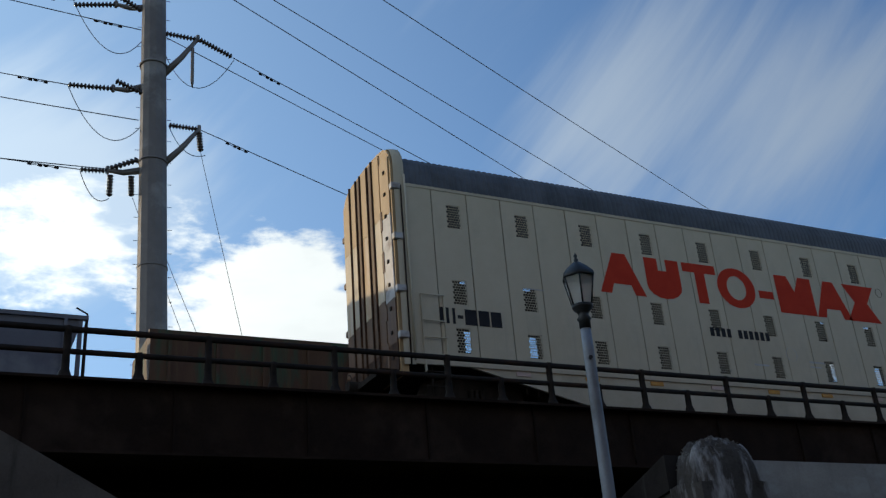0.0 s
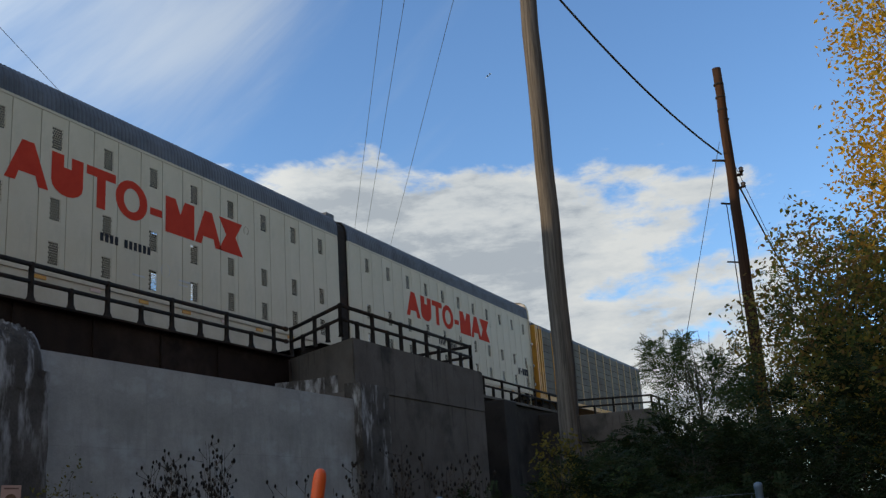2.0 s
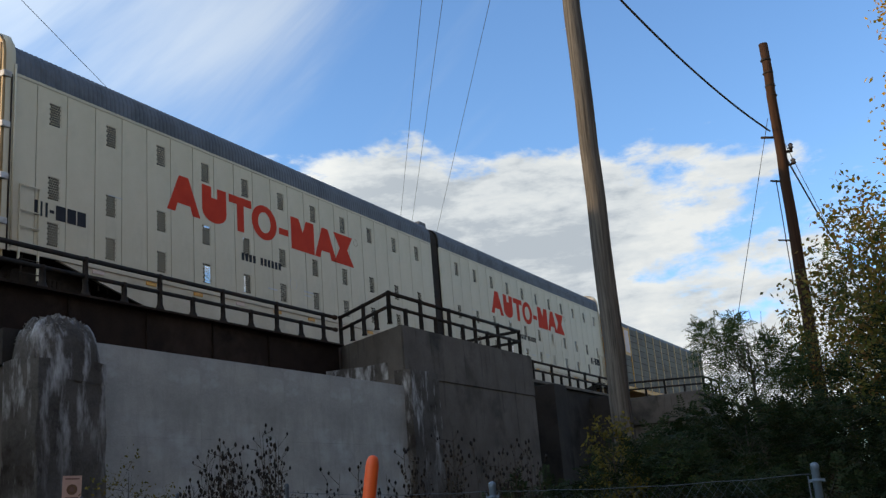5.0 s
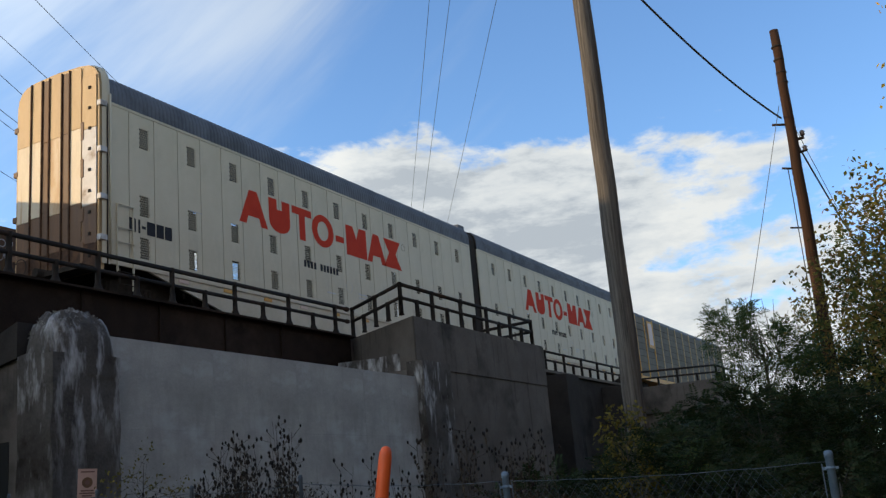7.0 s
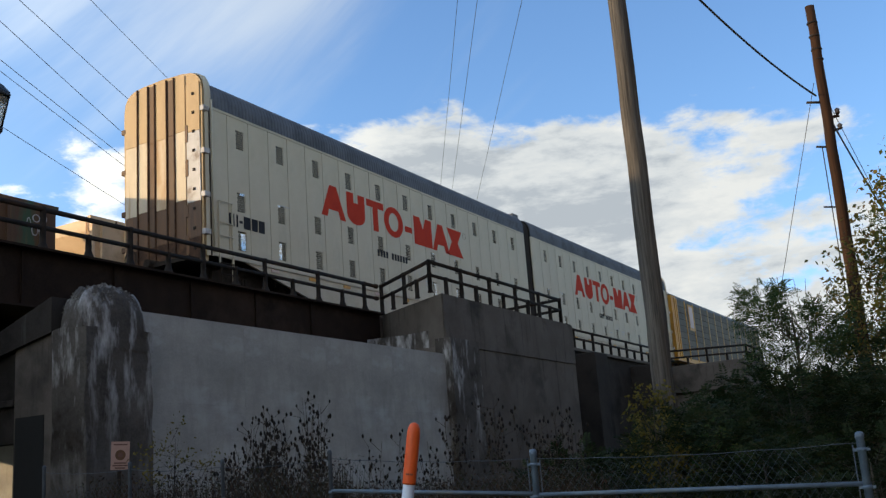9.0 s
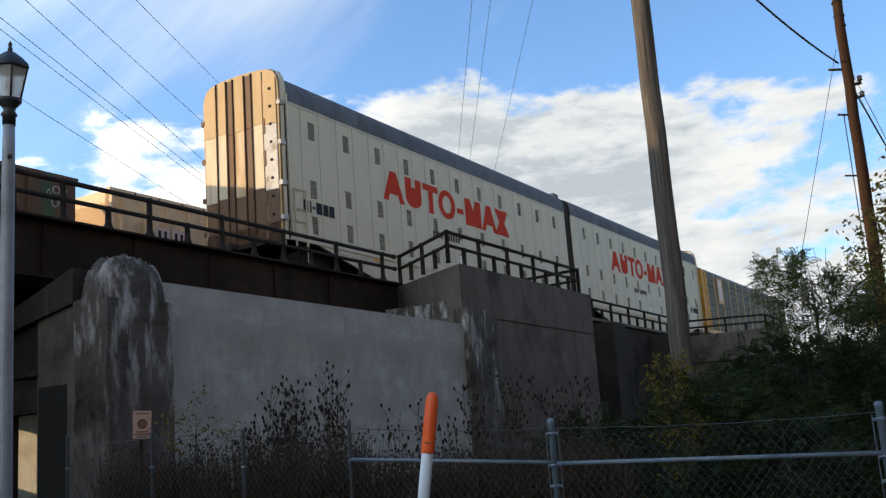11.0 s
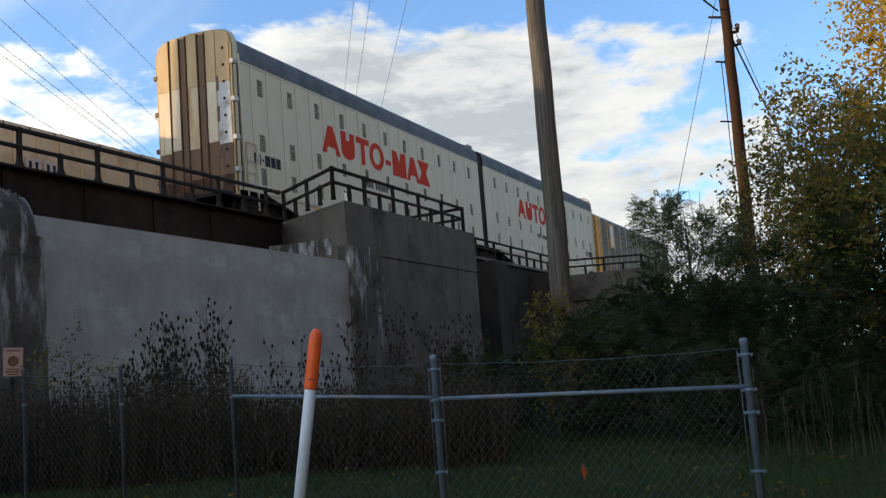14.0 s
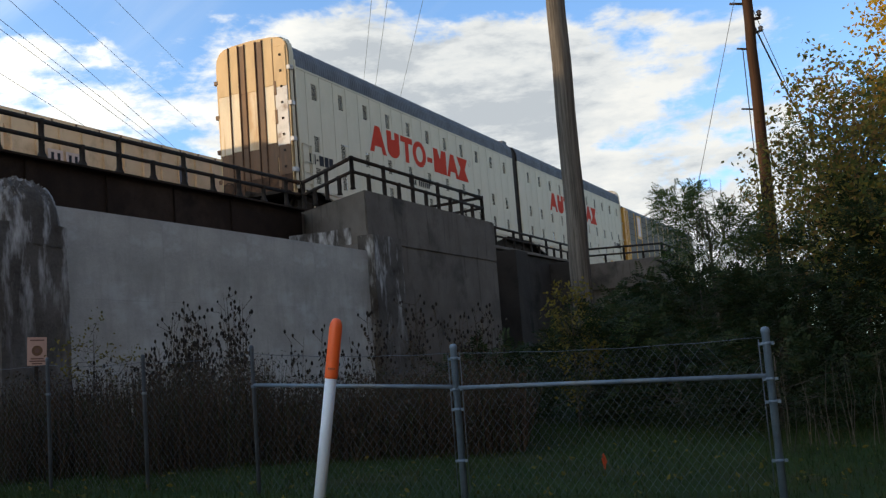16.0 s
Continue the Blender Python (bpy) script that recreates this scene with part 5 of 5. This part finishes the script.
def make_fence():
    f = thing("chain_link_fence", "galvanised chain-link fence with round posts and a middle rail", "fence", (FX, 1.02, 0))
    for k, (y, z) in enumerate(FENCE_TOP):
        thick = k < 2
        r = 0.031 if thick else 0.020
        p = part("post", lathe(bmesh.new(), [(r, -0.4), (r, z - 0.02), (r * 1.12, z - 0.015), (r * 1.12, z + 0.012), (r * 0.9, z + 0.03), (r * 0.3, z + 0.036)], (0, y - 1.02, 0), 16), GALV if thick else MESHWIRE, f)
        for dz in ((0.10, 0.38, 0.56, 1.02) if thick else (0.38,)):
            part("clamp_band", lathe(bmesh.new(), [(r + 0.001, -0.014), (r + 0.008, -0.012), (r + 0.008, 0.012), (r + 0.001, 0.014)], (0, y - 1.02, z - dz), 14), GALV, p)
            if thick:
                for s in (-1, 1):
                    part("clamp_bolt", slab(-0.012, 0.012, y - 1.02 + s * r, y - 1.02 + s * (r + 0.03), z - dz - 0.012, z - dz + 0.012), GALV, p)
        if thick:
            for s in ((-1, 1) if k == 1 else (1,)):
                part("tension_bar", tube(bmesh.new(), [(0, y - 1.02 + s * 0.060, 0.05), (0, y - 1.02 + s * 0.060, z - 0.06)], 0.005, 6), MESHWIRE, p)
    for (a, za), (b, zb) in zip(FENCE_TOP[:2], FENCE_TOP[1:3]):
        part("middle_rail", tube(bmesh.new(), [(0, a - 1.02, za - 0.355), (0, b - 1.02, zb - 0.365)], 0.0195, 10), GALV, f)
    for (a, za), (b, zb) in zip(FENCE_TOP, FENCE_TOP[1:]):
        n = 14
        pts = [(0.004 * math.sin(k * 2.1), a + (b - a) * k / n - 1.02, za + (zb - za) * k / n - 0.05 - 0.03 * math.sin(math.pi * k / n) + 0.004 * math.sin(k * 1.9)) for k in range(n + 1)]
        part("top_wire", tube(bmesh.new(), pts, 0.003, 5), MESHWIRE, f)
    bm = bmesh.new()
    y0, y1, step = 1.09, 10.3, 0.075
    for d in (1, -1):
        y = y0 - 1.6
        while y < y1 + 1.6:
            # a slanting wire between the ground and the top wire
            lo, hi = 0.02, 1.62
            pts = []
            for k in range(9):
                z = lo + (hi - lo) * k / 8
                yy = y + d * (z - 0.8) * 0.8
                if y0 <= yy <= y1 and z < fence_top(yy) - 0.07:
                    pts.append((0.003 * (1 if k % 2 else -1), yy - 1.02, z))
            if len(pts) > 1:
                tube(bm, pts, 0.0017, 3, False)
            y += step
    tagged(part("mesh_fabric", bm, MESHWIRE, f, "woven diamond wire mesh"), kind="stuff")


make_fence()


# ---------------------------------------------------------------- vegetation
def leaf(bm, c, size, droop=0.5):
    d = Vector((random.gauss(0, 1), random.gauss(0, 1), random.gauss(-droop, 0.7))).normalized()
    s = d.cross(Vector((random.gauss(0, 1), random.gauss(0, 1), random.gauss(0, 1)))).normalized()
    n = d.cross(s)
    L, w = size * random.uniform(0.7, 1.3), size * random.uniform(0.22, 0.36)
    a, b = bm.verts.new(c), bm.verts.new(c + L * d + 0.12 * L * n)
    l, r = bm.verts.new(c + 0.45 * L * d + w * s), bm.verts.new(c + 0.45 * L * d - w * s)
    bm.faces.new((a, r, b, l))


def frond(bm, c, d, length, size, pairs=7):
    """A feathered leaf: leaflets in pairs along a drooping stem."""
    side = d.cross(Vector((0, 0, 1)) if abs(d.z) < 0.9 else Vector((1, 0, 0))).normalized()
    side = Matrix.Rotation(random.uniform(-0.6, 0.6), 3, d) @ side
    n = side.cross(d)
    for i in range(1, pairs + 1):
        k = i / pairs
        p = c + d * length * k + Vector((0, 0, -0.32 * length * k * k))
        v = bm.verts.new(p)
        for s in (-1, 1):
            e = (s * side * 0.85 + d * 0.5 + Vector((0, 0, -0.22)) + n * random.gauss(0, 0.15)).normalized() * size * (1.1 - 0.5 * k)
            w = d * size * 0.15
            bm.faces.new((v, bm.verts.new(p + e * 0.5 + w), bm.verts.new(p + e), bm.verts.new(p + e * 0.5 - w)))


def inside(c, radii, shell=0.35):
    while True:
        v = Vector((random.uniform(-1, 1), random.uniform(-1, 1), random.uniform(-1, 1)))
        if shell < v.length < 1:
            return Vector(c) + Vector((v.x * radii[0], v.y * radii[1], v.z * radii[2]))


def tree(label, base, crowns, name="tree", trunk=0.16, lean=(0, 0)):
    """crowns: (centre, radii, clumps, leaves in a clump, clump size, leaf size, material, part name)."""
    t = thing(name, label, "tree" if name == "tree" else "shrub", base)
    b = Vector(base)
    tips = []
    for centre, radii, clumps, leaves, spread, size, mat in crowns:
        bm = bmesh.new()
        c = Vector(centre) - b
        for _ in range(clumps):
            p = inside(c, radii)
            tips.append(p)
            out = (p - c).normalized()
            if size < 0.2 and mat in (LEAFGREEN, LEAFDARK):
                for k in range(leaves // (6 if mat == LEAFDARK else 4)):
                    d = (out * 0.7 + Vector((random.gauss(0, 0.6), random.gauss(0, 0.6), random.gauss(0.15, 0.5)))).normalized()
                    frond(bm, p + Vector((random.gauss(0, 0.1), random.gauss(0, 0.1), random.gauss(0, 0.1))), d, random.uniform(0.30, 0.52) * size / 0.11, size * 0.95)
                continue
            for k in range(leaves):
                # leaves string out along a small spray
                q = p + out * random.uniform(-0.2, 1.0) * spread + Vector((random.gauss(0, 1), random.gauss(0, 1), random.gauss(0, 0.8))) * spread * 0.38
                leaf(bm, q, size)
        tagged(part("crown", bm, mat, t), kind="stuff")
    top = max(p.z for p in tips)
    mid = sum(tips, Vector()) / len(tips)
    spine = [Vector((0, 0, 0)), Vector((mid.x * 0.35, mid.y * 0.35, top * 0.3)), Vector((mid.x * 0.8, mid.y * 0.8, top * 0.6)), Vector((mid.x, mid.y, top * 0.92))]
    part("trunk", tube(bmesh.new(), spine, [trunk, trunk * 0.75, trunk * 0.45, trunk * 0.12], 10), BARK, t)
    bm = bmesh.new()
    for p in random.sample(tips, min(len(tips), 130 if trunk > 0.1 else 36)):
        k = random.uniform(0.25, 0.8)
        root = spine[1].lerp(spine[3], k)
        if root.z > p.z:
            root = spine[0].lerp(spine[2], 0.5)
        m = root.lerp(p, 0.5) + Vector((random.gauss(0, 0.12), random.gauss(0, 0.12), random.uniform(0, 0.25)))
        tube(bm, [root, m, p], [trunk * 0.14, trunk * 0.07, 0.005], 5, False)
    tagged(part("branchwork", bm, BARK, t), kind="stuff")
    return t


def on_ground(az, d):
    v = at(az, 0, d)
    return (v.x, v.y, ground_height(v.x, v.y) - 0.05)


def mid(az, d, z):
    v = at(az, 0, d)
    return (v.x, v.y, z)


tree("tall ash tree with golden autumn leaves over green lower boughs", on_ground(97, 18.5),
     [(mid(96.3, 18.5, 9.6), (2.6, 1.6, 4.2), 300, 60, 0.5, 0.10, LEAFGOLD),
      (mid(95.5, 18.5, 6.9), (2.4, 1.7, 1.3), 90, 60, 0.5, 0.10, LEAFGOLD),
      (mid(92.0, 18.0, 3.6), (2.4, 1.8, 2.0), 190, 56, 0.5, 0.11, LEAFOLIVE),
      (mid(95.2, 18.3, 6.4), (2.0, 1.5, 1.2), 90, 56, 0.45, 0.10, LEAFGOLD)], trunk=0.2)
tree("slender tree with turning olive and russet leaves", on_ground(86.2, 21.5),
     [(mid(87.6, 21.5, 5.1), (2.3, 1.35, 1.8), 70, 36, 0.36, 0.12, LEAFOLIVE),
      (mid(88.4, 21.8, 4.6), (2.2, 1.6, 1.9), 46, 44, 0.5, 0.11, LEAFGREEN),
      (mid(90, 20.8, 4.4), (2.0, 1.5, 1.7), 62, 40, 0.38, 0.12, LEAFOLIVE),
      (mid(84.6, 22.5, 4.2), (1.3, 0.8, 1.2), 45, 34, 0.40, 0.095, LEAFOLIVE),
      (mid(91.0, 22.5, 4.6), (2.4, 1.6, 2.0), 85, 48, 0.5, 0.115, LEAFGREEN)], trunk=0.13)
tree("olive-green leafy tree standing behind the reddish pole", on_ground(83, 31.5), [(mid(83.0, 31.5, 3.3), (2.0, 1.8, 1.5), 60, 50, 0.5, 0.13, LEAFGREEN), (mid(85.2, 32, 4.2), (2.0, 1.6, 1.9), 40, 56, 0.5, 0.13, LEAFOLIVE)], trunk=0.12)
tree("dark green feathery sapling tree", on_ground(80.5, 23.5),
     [(mid(80.6, 23.5, 3.7), (1.7, 1.2, 1.0), 68, 60, 0.5, 0.10, LEAFGREEN),
      (mid(79.0, 23.0, 4.3), (0.9, 0.7, 0.5), 24, 60, 0.45, 0.09, LEAFGREEN)], trunk=0.09)
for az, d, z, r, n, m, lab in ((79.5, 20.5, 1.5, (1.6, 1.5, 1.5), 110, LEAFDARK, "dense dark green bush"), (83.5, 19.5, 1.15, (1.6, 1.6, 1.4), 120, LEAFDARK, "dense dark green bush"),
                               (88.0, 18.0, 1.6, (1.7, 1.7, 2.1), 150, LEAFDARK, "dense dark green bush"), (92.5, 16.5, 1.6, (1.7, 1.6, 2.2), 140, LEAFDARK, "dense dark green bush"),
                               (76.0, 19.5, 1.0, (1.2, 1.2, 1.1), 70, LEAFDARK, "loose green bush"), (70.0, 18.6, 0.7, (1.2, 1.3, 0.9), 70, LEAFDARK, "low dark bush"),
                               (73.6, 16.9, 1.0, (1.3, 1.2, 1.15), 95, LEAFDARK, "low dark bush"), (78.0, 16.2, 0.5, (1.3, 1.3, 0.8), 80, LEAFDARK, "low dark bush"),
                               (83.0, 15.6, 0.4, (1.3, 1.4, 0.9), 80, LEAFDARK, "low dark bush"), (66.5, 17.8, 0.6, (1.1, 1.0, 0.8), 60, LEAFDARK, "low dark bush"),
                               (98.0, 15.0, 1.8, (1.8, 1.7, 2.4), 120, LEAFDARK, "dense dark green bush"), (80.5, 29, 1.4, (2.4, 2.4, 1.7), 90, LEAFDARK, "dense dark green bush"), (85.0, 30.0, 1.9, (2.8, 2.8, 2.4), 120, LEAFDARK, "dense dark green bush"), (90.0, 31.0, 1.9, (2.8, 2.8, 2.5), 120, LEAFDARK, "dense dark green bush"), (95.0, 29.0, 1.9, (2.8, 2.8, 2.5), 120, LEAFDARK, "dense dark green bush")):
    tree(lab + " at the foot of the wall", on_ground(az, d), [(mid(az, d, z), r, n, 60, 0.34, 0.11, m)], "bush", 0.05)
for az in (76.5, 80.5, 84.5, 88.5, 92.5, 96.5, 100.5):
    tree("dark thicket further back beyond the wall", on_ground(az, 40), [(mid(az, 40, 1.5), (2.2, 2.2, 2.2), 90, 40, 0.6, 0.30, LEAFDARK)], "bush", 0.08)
tree("yellowing shrub in front of the wooden pole", on_ground(72.2, 16.2), [(mid(72.1, 16.2, 1.75), (0.5, 0.42, 0.5), 22, 30, 0.22, 0.075, LEAFYELLOW), (mid(72.1, 16.3, 1.0), (0.5, 0.45, 0.5), 14, 26, 0.22, 0.085, LEAFYELLOW)], "shrub", 0.035)
tree("young green fern-leaved shrub", on_ground(75.2, 16.8), [(mid(75.2, 16.8, 1.0), (0.7, 0.6, 0.7), 30, 30, 0.25, 0.09, LEAFGREEN)], "shrub", 0.035)

tree("pale yellow-green sapling against the new wall", on_ground(45.2, 15.6), [(mid(45.2, 15.6, 1.8), (0.45, 0.3, 0.5), 16, 12, 0.2, 0.06, LEAFYELLOW), (mid(46.4, 15.4, 1.5), (0.3, 0.3, 0.4), 9, 12, 0.2, 0.055, LEAFYELLOW)], "shrub", 0.02)

# bare twigs rising by the feathery sapling
bm = bmesh.new()
for _ in range(16):
    a = Vector(mid(random.uniform(79.2, 81.2), 23.2, 3.6))
    b = a + Vector((random.gauss(0, 0.25), random.gauss(0.15, 0.3), random.uniform(0.7, 1.5)))
    tube(bm, [a, a.lerp(b, 0.5) + Vector((0, 0.04, 0)), b], [0.012, 0.008, 0.004], 4, False)
tagged(part("bare_twig", bm, TWIG), "bare thin twigs above the sapling", "twigs", kind="stuff")


def weeds():
    heads, stalks, dry = bmesh.new(), bmesh.new(), bmesh.new()
    for az, spread, top, n in ((45.4, 0.3, 1.5, 3), (48.6, 0.5, 1.6, 6), (49.7, 0.4, 1.9, 11), (50.7, 0.35, 2.25, 14), (51.7, 0.4, 1.95, 7), (53.1, 0.25, 2.36, 13), (56.2, 0.25, 1.75, 3), (59.2, 0.5, 1.75, 5), (61.2, 0.3, 1.95, 6), (63.3, 0.4, 2.05, 6), (65.2, 0.5, 2.0, 5), (67.2, 0.6, 2.05, 6)):
        for _ in range(round(1.6 * n)):
            d = random.uniform(14.2, 15.8)
            a = Vector(mid(random.gauss(az, spread), d, 0.1))
            h = top * random.uniform(0.68, 1.03) * d / 15.2
            b = a + Vector((random.gauss(0, 0.08), random.gauss(0, 0.08), h))
            tube(stalks, [a, a.lerp(b, 0.55) + Vector((random.gauss(0, 0.03), random.gauss(0, 0.03), 0)), b], [0.006, 0.004, 0.0025], 4, False)
            for _ in range(7):
                leaf(dry, a.lerp(b, random.uniform(0.35, 0.92)) + Vector((random.gauss(0, 0.05), random.gauss(0, 0.05), 0)), 0.055)
            for k in range(random.randint(4, 8)):
                r = a.lerp(b, random.uniform(0.55, 1.0))
                e = r + Vector((random.gauss(0, 0.09), random.gauss(0, 0.09), random.uniform(0.03, 0.2)))
                tube(stalks, [r, e], [0.004, 0.003], 3, False)
                s = random.uniform(0.40, 0.66)
                lathe(heads, [(0.006, -0.006), (0.027 * s, 0.016 * s), (0.033 * s, 0.048 * s), (0.022 * s, 0.082 * s), (0.004, 0.1 * s)], e, 6)
    for _ in range(9500):
        az = random.uniform(40.5, 69)
        d = random.uniform(12.6, 15.6) if az > 46 else random.uniform(13.5, 16.5)
        a = Vector(mid(az, d, 0.05))
        if a.y > 13.35:
            continue
        h = random.uniform(0.45, 1.55) if az < 55 else random.uniform(0.4, 1.2)
        b = a + Vector((random.gauss(0, 0.16), random.gauss(0, 0.16), h))
        s = Vector((random.gauss(0, 1), random.gauss(0, 1), 0)).normalized() * random.uniform(0.003, 0.008)
        m = a.lerp(b, 0.6)
        dry.faces.new((dry.verts.new(a - s), dry.verts.new(a + s), dry.verts.new(m + s), dry.verts.new(m - s)))
        dry.faces.new((dry.verts.new(m - s), dry.verts.new(m + s), dry.verts.new(b)))
        for _ in range(5):
            leaf(dry, a.lerp(b, random.uniform(0.2, 1)), 0.05)
    w = thing("dry_weeds", "tall dry brown teasel weeds in front of the pale wall", "weeds", mid(54, 14.5, 0.0), kind="stuff")
    for name, bm, mat in (("seed_heads", heads, SEEDHEAD), ("stalks", stalks, DRYWEED), ("undergrowth", dry, DRYSTALK)):
        bm.transform(Matrix.Translation(-w.matrix_basis.translation))
        tagged(part(name, bm, mat, w), kind="stuff")


weeds()


def canes():
    bm = bmesh.new()
    for _ in range(28):
        a = Vector(mid(random.uniform(83.2, 89.5), random.uniform(12.8, 13.6), -0.15))
        b = a + Vector((random.gauss(0, 0.05), random.gauss(0, 0.06), random.uniform(0.4, 1.2)))
        tube(bm, [a, a.lerp(b, 0.5) + Vector((0, random.gauss(0, 0.03), 0)), b], [0.005, 0.004, 0.002], 4, False)
    tagged(part("pale_canes", bm, CANE), "thin pale dead canes standing at the thicket's edge", "canes", kind="stuff")


canes()


def grass():
    bm = bmesh.new()
    for _ in range(30000):
        az, d = random.uniform(40, 92), 8.5 + 8.5 * random.random() ** 0.8
        a = Vector(mid(az, d, 0))
        if a.y > 13.3:
            continue
        a.z = ground_height(a.x, a.y) - 0.01
        h = random.uniform(0.04, 0.13) * (1.6 if d > 13.5 else 1)
        b = a + Vector((random.gauss(0, 0.03), random.gauss(0, 0.03), h))
        s = Vector((random.gauss(0, 1), random.gauss(0, 1), 0)).normalized() * 0.006
        bm.faces.new((bm.verts.new(a - s), bm.verts.new(a + s), bm.verts.new(b)))
    tagged(part("grass_blades", bm, BLADE), "short rough grass behind the fence", "grass", kind="stuff")
    bm = bmesh.new()
    for _ in range(260):
        a = Vector(mid(random.uniform(42, 92), random.uniform(9, 15), 0))
        a.z = ground_height(a.x, a.y) + 0.04
        leaf(bm, a, 0.07, 0)
    tagged(part("fallen_leaves", bm, LEAFYELLOW), "fallen yellow and brown leaves in the grass", "leaves", kind="stuff")


grass()
fl = at(73.3, 0, 10.6)
flag = thing("marking_flag", "small crumpled orange marking flag in the grass", "flag", (fl.x, fl.y, ground_height(fl.x, fl.y)))
part("wire_stem", tube(bmesh.new(), [(0, 0, 0), (0.01, 0.01, 0.26)], 0.003, 4), WIRE, flag)
bm = bmesh.new()
bmesh.ops.create_grid(bm, x_segments=5, y_segments=5, size=0.06)
bm.transform(Matrix.Translation((0.02, 0.0, 0.16)) @ Matrix.Rotation(radians(80), 4, "X") @ Matrix.Rotation(radians(30), 4, "Z"))
bmesh.ops.solidify(bm, geom=bm.faces[:], thickness=0.004)
part("flag_cloth", roughen(bm, 0.025, 9), ORANGE, flag)


# ---------------------------------------------------------------- what shows beyond the bridge, and an unseen wall that cuts skylight
def make_house():
    h = thing("brown_house", "low brown house beyond the bridge", "house", (30, 58, 0))
    part("wall", slab(-8, 4, -3, 5, -0.2, 4.6), BROWNCAR, h)
    part("roof", loft(bmesh.new(), [(-3.6, 4.6), (1, 6.6), (5.6, 4.6)], -8.5, 4.5), GIRDER, h)
    for x in (-6, -3, 0, 2.5):
        w = part("window", slab(x - 0.5, x + 0.5, -3.06, -3.0, 1.4, 2.9), UNLIT, h)
        part("window_frame", slab(x - 0.6, x + 0.6, -3.09, -3.05, 1.3, 1.42), MARKWHITE, w)


make_house()
bm = bmesh.new()
for _ in range(90):
    a = Vector((39 + random.gauss(0, 0.3), 60, random.uniform(1.5, 4)))
    b = a + Vector((random.gauss(0, 2.2), random.gauss(0, 1.5), random.uniform(1.5, 4.5)))
    tube(bm, [a, a.lerp(b, 0.5) + Vector((0, 0, 0.3)), b], [0.06, 0.03, 0.01], 4, False)
bt = thing("bare_tree", "bare-branched tree beyond the bridge", "tree", (39, 60, 0))
bm.transform(Matrix.Translation((-39, -60, 0)))
tagged(part("branches", bm, BARK, bt), kind="stuff")
part("trunk", tube(bmesh.new(), [(0, 0, -0.2), (0.1, 0, 2.2), (0, 0, 4.5)], [0.25, 0.2, 0.12], 8), BARK, bt)
# unseen wall behind the camera, added to block low skylight
structure("backdrop_row", slab(-60, 70, -15, -14, -0.3, 13.0), BROWNCAR, "unseen plain brown wall added behind to cut skylight", "building")


# ---------------------------------------------------------------- birds high over the wires
def make_bird(lag):
    b = thing("white_bird", "small white bird gliding high in the sky", "bird", at(69, 24, 120), "white birds")
    part("body", tube(bmesh.new(), [(-0.24, 0, 0), (-0.12, 0, 0.01), (0.05, 0, 0.02), (0.18, 0, 0.02), (0.25, 0, 0.03)], [0.01, 0.05, 0.065, 0.04, 0.015], 8), MARKWHITE, b)
    for k in (-1, 1):
        bm = bmesh.new()
        rows = [[bm.verts.new((x, k * y, z + dz)) for dz in (0.0, 0.012)] for x, y, z in ((0.12, 0.04, 0.03), (0.13, 0.3, 0.12), (0.0, 0.55, 0.08), (-0.02, 0.3, 0.11), (-0.08, 0.04, 0.03))]
        bm.faces.new([r[0] for r in rows])
        bm.faces.new([r[1] for r in rows][::-1])
        for p, q in zip(rows, rows[1:] + rows[:1]):
            bm.faces.new((p[0], p[1], q[1], q[0]))
        bmesh.ops.recalc_face_normals(bm, faces=bm.faces[:])
        part("wing", bm, MARKWHITE, b)
    part("tail", prism(bmesh.new(), [(-0.22, 0.0), (-0.36, 0.0), (-0.36, 0.012), (-0.22, 0.02)], -0.06, 0.06), MARKWHITE, b)
    BIRDS.append((b, lag))


BIRDS = []
make_bird(0.0)
make_bird(0.2)


# ---------------------------------------------------------------- what moves
def motions():
    for ob, lag in BIRDS:
        way = at(73.9, 27.1, 118) - at(69.8, 24.7, 120)
        turn = math.degrees(math.atan2(way.y, way.x))
        rows = []
        for k in range(17):
            p = at(69.8, 24.7, 120).lerp(at(73.9, 27.1, 118), (k - lag - 1.5) / 5.0)
            rows.append((float(k), pose(p.x, p.y, p.z, 18, -20, turn)))
        walk(ob, rows)
    for ob, x0 in MOVERS:
        walk(ob, [(k * 0.5, pose(x0 + travel(k * 0.5), 18.8, RAIL)) for k in range(33)])


motions()
